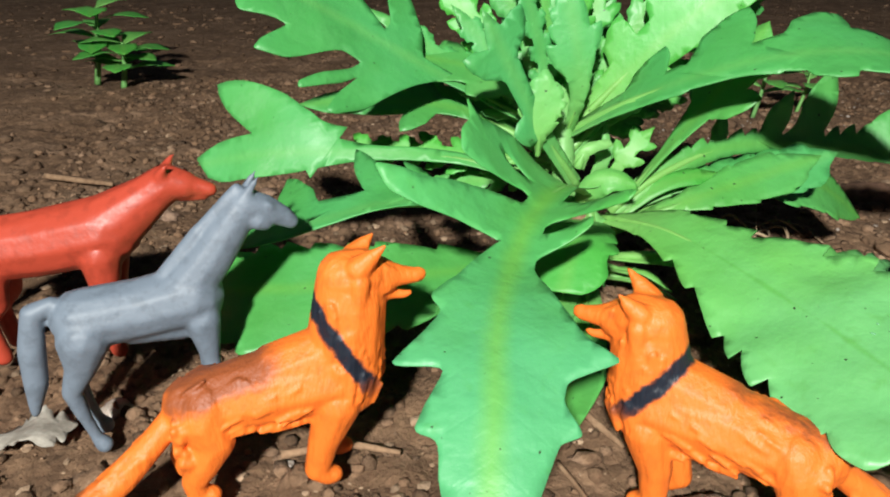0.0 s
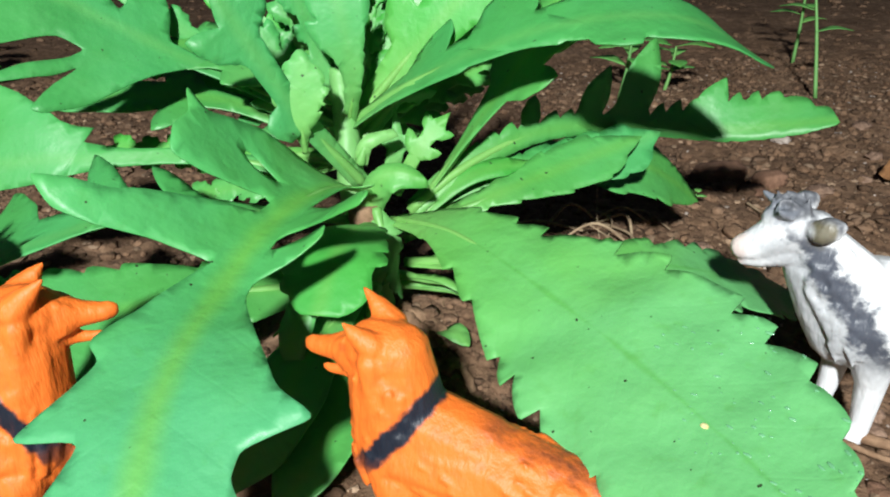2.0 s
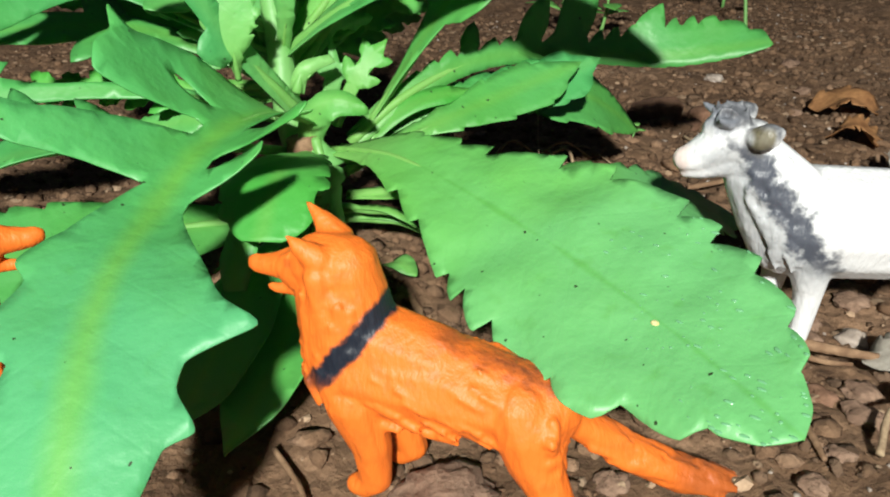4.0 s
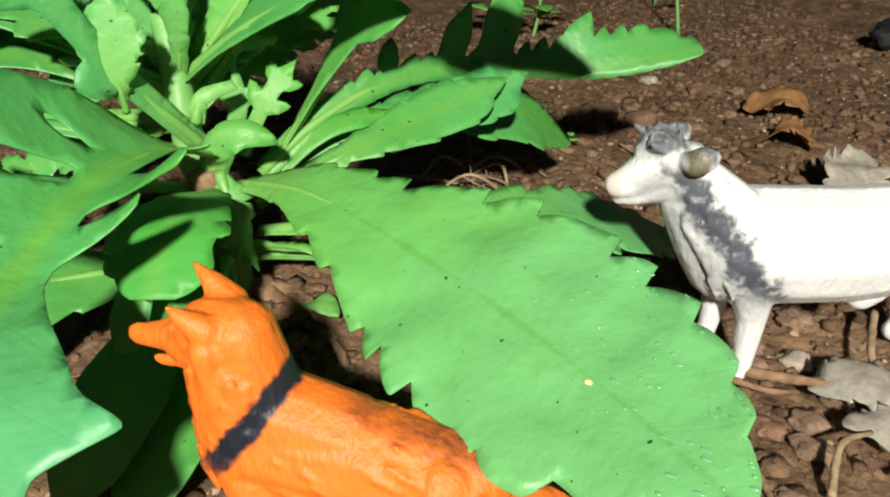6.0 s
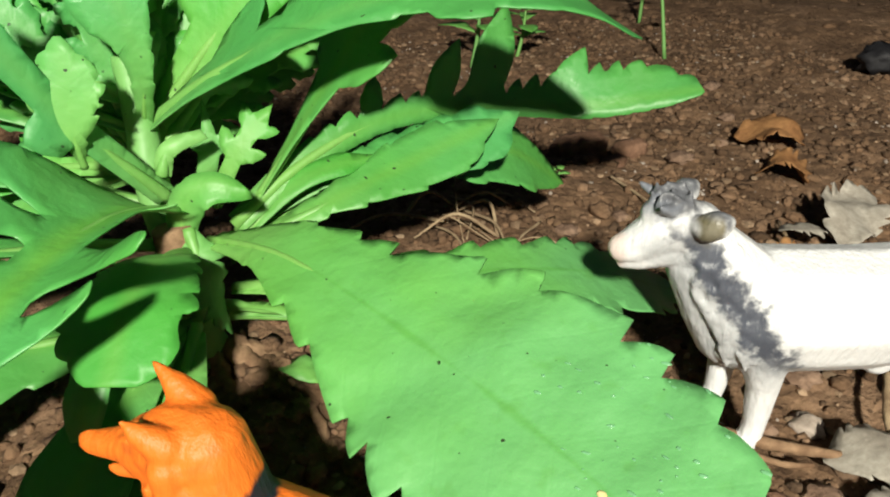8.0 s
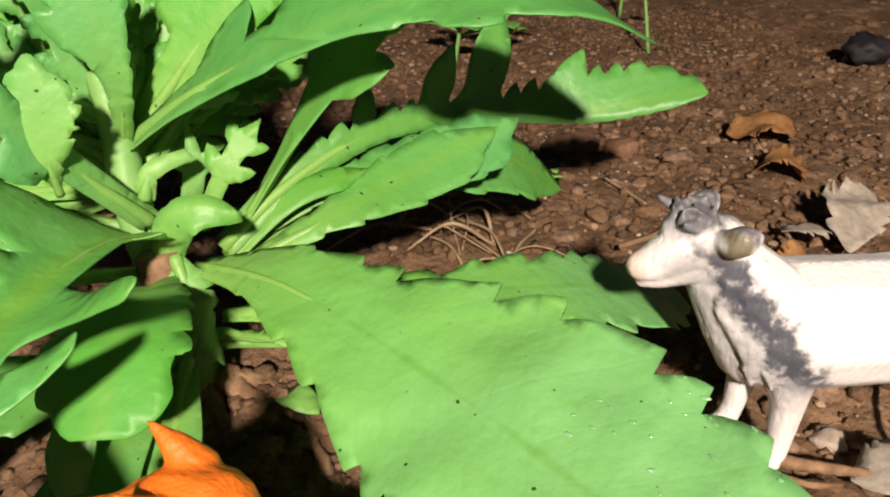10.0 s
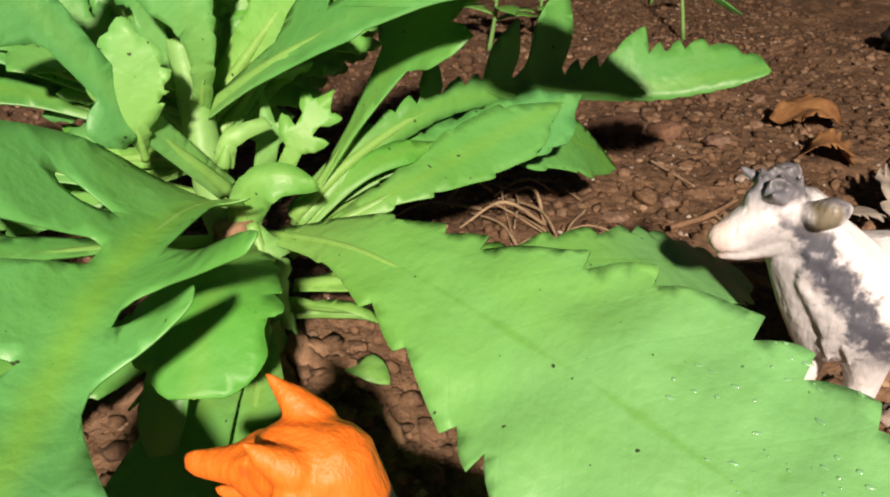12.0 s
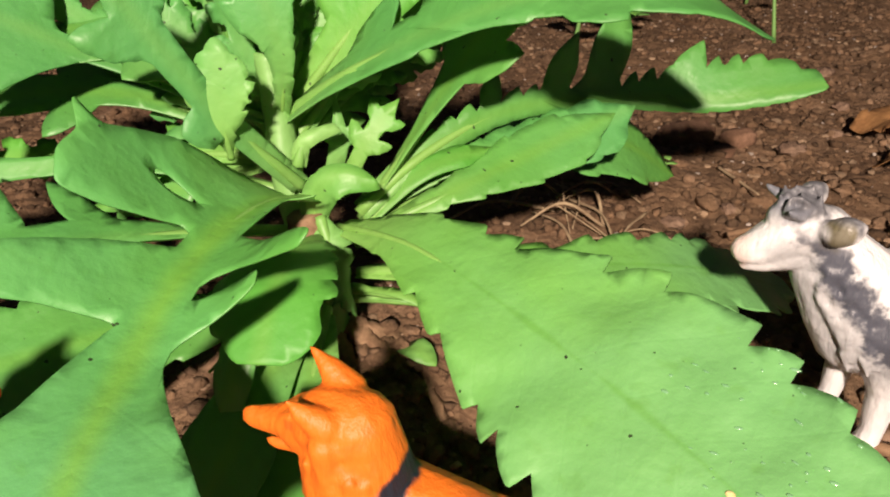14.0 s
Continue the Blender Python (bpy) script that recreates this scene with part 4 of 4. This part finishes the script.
# ---------------------------------------------------------------- wet specks and a scar on the broad leaf
def specks(name, parent, mat, spots, label):
    """Small low domes sitting on a leaf. spots: (face number as a share of all, radius in centimetres)."""
    me = parent.data
    verts, faces, n = [], [], 0
    v0, f0 = ICO[2]
    for share, r, stretch in spots:
        pf = me.polygons[int(share * (len(me.polygons) - 1))]
        up = Vector(pf.normal)
        up = -up if up.z < 0 else up
        rot = np.array(up.to_track_quat("Z", "Y").to_matrix())
        p = (v0 * np.array([r * stretch, r, r * 0.25]) * cm) @ rot.T + np.array(pf.center + up * 0.00025)
        verts.append(p)
        faces += [[i + n for i in q] for q in f0]
        n += len(p)
    return tagged(part(name, mesh_of(name, np.vstack(verts), faces, mat), parent, label), kind="stuff")


_r = np.random.RandomState(5)
_faces = big.data.polygons
_near = [i for i, q in enumerate(_faces) if q.center.y < 0.155 and q.center.x > 0.098]
specks("wet_film", big, WATER, [(_near[_r.randint(len(_near))] / (len(_faces) - 1), _r.uniform(.008, .034), _r.uniform(1, 3.0)) for _ in range(120)], "wet glossy specks of water")
_spot = min(range(len(_faces)), key=lambda i: (_faces[i].center - Vector((.102, .132, .042))).length)
specks("scar", big, SCAR, [(_spot / (len(_faces) - 1), .06, 1.4)], "small yellow scar")


# ---------------------------------------------------------------- litter on the soil
def stick(name, pts, r, mat, label, category, lift=0.0, seed=0, group=""):
    """A twig or straw lying on the soil. pts: x, y in centimetres, with an optional height over the soil."""
    line = [(p[0] * cm, p[1] * cm, max(0, lie(p[0] * cm, p[1] * cm)) + r * cm * 0.6 + (p[2] if len(p) > 2 else lift) * cm) for p in pts]
    v, f = tube(line, [r * cm, r * 0.9 * cm, r * 0.6 * cm], 7, 18, 0.14, seed)
    return tagged(new(name, mesh_of(name, v, f, mat)), label, category, group)


stick("twig", [(18.2, 24.2), (19.1, 22.1), (20.0, 20.4)], .14, TWIG, "thin brown twig lying on the soil", "twig", .15, 1, "twigs")
stick("twig", [(15.6, 17.4), (16.8, 16.5), (17.8, 15.9)], .17, TWIG, "pale brown broken twig on the soil", "twig", .15, 2, "twigs")
stick("twig", [(15.7, 17.0), (16.4, 16.2), (17.1, 15.9)], .09, TWIG, "thin pale twig beside a thicker one", "twig", .1, 3, "twigs")
stick("twig", [(3.8, 17.9), (4.3, 17.3), (4.9, 16.5)], .13, TWIG, "short dark twig beside the toy dog", "twig", .05, 4, "twigs")
stick("twig", [(14.7, 14.3), (14.4, 13.1)], .1, TWIG, "short brown twig on the soil", "twig", .05, 5, "twigs")
stick("twig", [(18.2, 26.8), (19.8, 27.1), (21.7, 27.9)], .11, TWIG, "thin dark twig among soil crumbs", "twig", .1, 6, "twigs")
stick("twig", [(-21.3, 38.3), (-17.2, 37.0)], .18, TWIG, "brown twig lying on bare soil", "twig", .1, 7, "twigs")
stick("twig", [(-4.4, 16.1), (-2.7, 16.5), (-1.2, 16.2)], .13, TWIG, "pale twig behind the toy dog", "twig", .1, 8, "twigs")
stick("twig", [(3.0, 15.9), (3.6, 14.3), (3.5, 13.0)], .07, TWIG, "thin dark twig on the soil", "twig", .05, 9, "twigs")
stick("straw", [(24.2, 26.2), (22.5, 22.5), (21.3, 19.4), (22.0, 18.7)], .08, STRAW, "long curved pale straw on the soil", "straw", .25, 11, "straws")
stick("straw", [(15.5, 12.9), (16.4, 13.8, .5), (17.6, 14.2)], .09, STRAW, "pale bent straw resting on clods", "straw", .2, 12, "straws")
stick("straw", [(20.6, 17.6, .6), (19.5, 16.4, .4), (18.9, 15.3, .1)], .11, STRAW, "pale straw leaning on the litter", "straw", .2, 13, "straws")
stick("straw", [(20.2, 27.2), (20.1, 25.6)], .05, STRAW, "short thin straw on the soil", "straw", .1, 14, "straws")
stick("straw", [(20.7, 32.1), (20.9, 29.4)], .07, STRAW, "short thin straw on the soil", "straw", .1, 15, "straws")
stick("straw", [(14.2, 32.5, 3.9), (13.7, 31.4, 2.6), (13.2, 29.6, 1.0), (13.0, 28.1, 0)], .03, STRAW, "thin upright dry fibre in the soil", "straw", 0, 16, "straws")
stick("straw", [(17.3, 12.9), (18.6, 13.3), (19.4, 14.6)], .07, STRAW, "pale straw beside a grey dry leaf", "straw", .2, 17, "straws")
_r = np.random.RandomState(8)
for k in range(17):
    x, y, a, n = _r.uniform(10.8, 16), _r.uniform(26, 31), _r.uniform(0, 6.3), _r.uniform(.6, 2.2)
    bend = _r.uniform(-.9, .9)
    stick("straw", [(x - n * math.cos(a), y - n * math.sin(a)), (x + bend * math.sin(a), y - bend * math.cos(a), _r.uniform(.2, 1.0)), (x + n * math.cos(a), y + n * math.sin(a))],
          _r.uniform(.025, .085), STRAW, "thin dry straw in a tangled heap", "straw", .1, 100 + k, "straw heap")

PEBBLES = [(21.1, 23.8, 1.0, STONE), (20.5, 20.9, .5, PALE), (19.5, 19.1, 1.0, STONE), (18.4, 17.5, 1.1, PALE), (17.7, 18.3, .9, STONE), (17.2, 17.7, .7, STONE), (17.1, 21.6, .9, RUST),
           (28.1, 35.1, 1.0, STONE), (19.5, 29.0, .9, STONE), (20.9, 24.9, .6, PALE), (9.9, 13.7, .9, STONE), (17.0, 15.3, 1.0, STONE), (16.0, 15.4, .8, RUST), (14.9, 13.3, .7, STONE), (13.9, 12.7, .8, STONE),
           (-9.9, 18.7, 1.0, PALE), (-4.3, 16.2, .45, PALE), (6.4, 13.9, 2.2, STONE), (16.4, 14.4, 1.1, STONE), (18.3, 25.8, .7, STONE), (22.0, 27.0, .8, STONE), (23.2, 29.6, .7, PALE), (25.0, 33.6, 1.2, STONE), (17.0, 28.4, .8, STONE),
           (30.5, 38.0, 1.1, STONE), (27.0, 41.0, 1.0, PALE), (33.0, 43.0, 1.2, STONE), (6.2, 21.9, .9, CLOD), (6.6, 20.6, .6, CLOD), (5.8, 20.4, .6, CLOD), (7.0, 19.4, .7, CLOD), (6.2, 18.6, .5, STONE), (-13, 33, 1.2, STONE), (-9, 36, 1.0, STONE), (-18, 33, 1.3, STONE), (-15, 40, 1.2, STONE)]
_r = np.random.RandomState(21)
for x, y, s, mat in PEBBLES:
    p, f = lump(_r, s * .85 * cm, .52, 3)
    ob = new("pebble", mesh_of("pebble", p, f, mat, mat is not CLOD))
    ob.location = (x * cm, y * cm, lie(x * cm, y * cm) + .08 * s * cm)
    tagged(ob, {"pale_stone": "small pale grey pebble on the soil", "brick_chip": "reddish brick-coloured chip on the soil"}.get(mat.name, "rounded brown pebble half set in soil"), "pebble", "pebbles")
# broken clods that lie close by
_kinds = []
for k in range(10):
    p, f = lump(_r, 1.0 * cm, .6, 2)
    _kinds.append(mesh_of("soil_clod", p, f, CLOD))
for k in range(245):
    x, y = (_r.uniform(13, 33), _r.uniform(12.5, 40)) if k < 130 else (_r.uniform(-16, 13), _r.uniform(11, 30)) if k < 185 else (_r.uniform(5.2, 8.6), _r.uniform(16.5, 23))
    s = (.3 + .65 * _r.rand() ** 2) * (1 if k < 185 else .8)
    ob = new("soil_clod", _kinds[k % 10])
    ob.matrix_world = Matrix.LocRotScale((x * cm, y * cm, lie(x * cm, y * cm) + .14 * s * cm), Euler((0, 0, _r.uniform(0, 6.3))), (s, s, s))
    tagged(ob, "crumbly clod of dry reddish-brown soil", "soil clod", "soil clods")
# brick-coloured pieces behind the plant
for x, y, s in ((21.0, 35.6, 1.9), (23.3, 35.2, 1.2), (21.9, 34.0, .8)):
    v, f = ICO[3]
    p = v / np.abs(v).max(1)[:, None] ** .82 * np.array([.62, .4, .3]) * s * cm * (1 + .16 * np.array([noise.noise(Vector(q * 2.6 + x)) + .5 * noise.noise(Vector(q * 7 + y)) for q in v]))[:, None]
    p[:, 2] += p[:, 0] * .12
    ob = new("brick_piece", mesh_of("brick_piece", p, f, RUST))
    ob.rotation_euler = (0, 0, .1 * x - 2.2)
    ob.location = (x * cm, y * cm, lie(x * cm, y * cm) + .15 * s * cm)
    tagged(ob, "broken piece of reddish brick in soil", "brick piece", "brick pieces")
# black lump far off
p, f = lump(_r, 3.4 * cm, .6, 3)
ob = new("black_stone", mesh_of("black_stone", p, f, BLACK))
ob.location = (.437, .418, .008)
tagged(ob, "smooth black lump lying on the soil", "stone")


def dry(pts, w, mat, label, seed, roll=(0, 0), lobes=()):
    """A withered leaf on the soil: curled and wavy."""
    ob = leaf(None, [(x, y, z + 100 * max(0, lie(x * cm, y * cm))) for x, y, z in pts], [(0, .05, .05), (.15, w * .6, w * .5), (.5, w, w), (.85, w * .7, w * .8), (1, .05, .05)], lobes, (6, .3), roll, .12, mat, "dry_leaf", label, 0, .85, seed)
    return tagged(ob, label, "dry leaf", "dry leaves")


dry([(24.8, 23.6, .3), (26.6, 25.3, .9), (28.6, 26.6, .5)], 1.15, GREY, "curled pale grey withered leaf on soil", 61, (5, 25))
dry([(23.6, 25.4, .3), (24.4, 25.0, .5), (25.2, 24.9, .3)], .6, GREY, "small pale grey scrap of leaf", 62)
dry([(21.6, 23.4, .2), (22.3, 23.2, .9), (22.9, 23.0, .2)], .7, DRY, "small curled brown withered leaf", 63, (20, -30))
dry([(22.2, 20.0, .2), (23.2, 20.3, .9), (24.6, 20.6, .4)], 1.1, DRY, "pointed light brown withered leaf", 64, (20, 40), [(.5, 1, 1.4, .6, 60), (.5, -1, 1.2, .5, 60)])
dry([(17.4, 16.0, .2), (18.4, 15.5, .6), (19.3, 15.0, .3)], .95, GREY, "dark grey flat withered leaf", 65, (0, 15))
dry([(17.2, 14.6, .2), (18.2, 14.3, .5), (19.0, 14.4, .2)], .6, GREY, "small grey withered leaf", 66)
dry([(28.4, 34.6, .2), (29.6, 33.6, .7), (30.4, 32.2, .4)], 1.3, DRY, "crumpled rust-brown withered leaf", 67, (30, -20), [(.4, 1, 1.5, .7, 60)])
dry([(26.4, 30.4, .2), (27.4, 30.1, .7), (28.6, 29.4, .3)], 1.0, DRY, "crumpled rust-brown withered leaf", 68, (-20, 20), [(.5, -1, 1.2, .6, 60)])
dry([(-12.8, 16.6, .2), (-11.6, 16.9, .4), (-10.4, 17.4, .3)], .8, GREY, "flat pale grey withered leaf", 69)
ob = leaf(None, [(6.2, 22.0, 1.0), (6.6, 21.4, 1.3), (7.0, 20.9, 1.1)], [(0, .05, .05), (.2, .28, .26), (.45, .38, .36), (.7, .32, .32), (.88, .18, .18), (1, .02, .02)], (), (0, 0), (0, 20), .35, LEAF_YOUNG, "fallen_leaf", "", 0, .1, 70)
tagged(ob, "tiny yellowish-green fallen leaf on the soil", "leaf")


# ---------------------------------------------------------------- woody crown and roots at the plant's foot
for k, (pts, r) in enumerate([([(.05, .228, .012), (.058, .218, .010), (.066, .206, .004)], .0034), ([(.05, .228, .014), (.06, .224, .010), (.07, .216, .003)], .0028), ([(.047, .226, .012), (.05, .214, .008), (.056, .2, .002)], .0026),
                              ([(.05, .226, .01), (.044, .214, .008), (.038, .204, .002)], .0024), ([(.06, .215, .008), (.068, .203, .006), (.07, .19, .001)], .0018)]):
    v, f = tube(pts, [r, r * .8, r * .35], 9, 20, .3, k)
    part("root", mesh_of("root", v, f, TWIG), plant, "gnarled brown surface root")


# ---------------------------------------------------------------- small seedlings
def seedling(x, y, height, leaves, label, seed, lean=(0, 0), size=1.0):
    rng = np.random.RandomState(seed)
    top = tagged(new("seedling"), label, "seedling", "seedlings")
    base = np.array([x, y, 100 * lie(x * cm, y * cm)])
    tip = base + np.array([lean[0], lean[1], height])
    v, f = tube([base * cm, (base * .5 + tip * .5 + (.1, 0, 0)) * cm, tip * cm], [.0009 * size, .0007 * size, .0004 * size], 6, 10)
    part("stem", mesh_of("stem", v, f, STEM), top)
    for k in range(leaves):
        s = (k + 1) / leaves
        p, a = base + (tip - base) * (.35 + .65 * s), k * 2.4 + rng.uniform(-.3, .3)
        n = size * rng.uniform(.9, 1.4)
        d = np.array([math.cos(a), math.sin(a), .25])
        leaf(top, [p, p + d * n * .6, p + d * n * 1.2 - np.array([0, 0, .25 * n])], [(0, .08, .08), (.4, .32 * size, .32 * size), (.7, .36 * size, .36 * size), (1, 0, 0)], teeth=(4, .1), mat=LEAF_YOUNG, rib=0, seed=seed * 10 + k)
    return top


seedling(-28.3, 61.7, 6, 12, "bright green leafy seedling in bare soil", 3, (1, 0), 2.9)
seedling(-25.5, 60.0, 3.6, 13, "small bushy bright green seedling in bare soil", 4, (.5, 0), 2.8)
seedling(21.1, 51.0, 4.0, 7, "pale green seedling behind the weed", 5, (.5, 0), 1.8)
seedling(24.5, 52.0, 3.0, 6, "pale green seedling behind the weed", 6, (.5, 0), 1.6)
seedling(33.8, 49.4, 8.0, 4, "tall thin pale green seedling", 7, (-.5, 2), 1.5)
seedling(38.0, 60.0, 7.0, 7, "slender green seedling on bare soil", 8, (0, 0), 1.6)
seedling(18.0, 31.7, .8, 3, "tiny green sprout in the soil", 9, (.1, 0), .4)
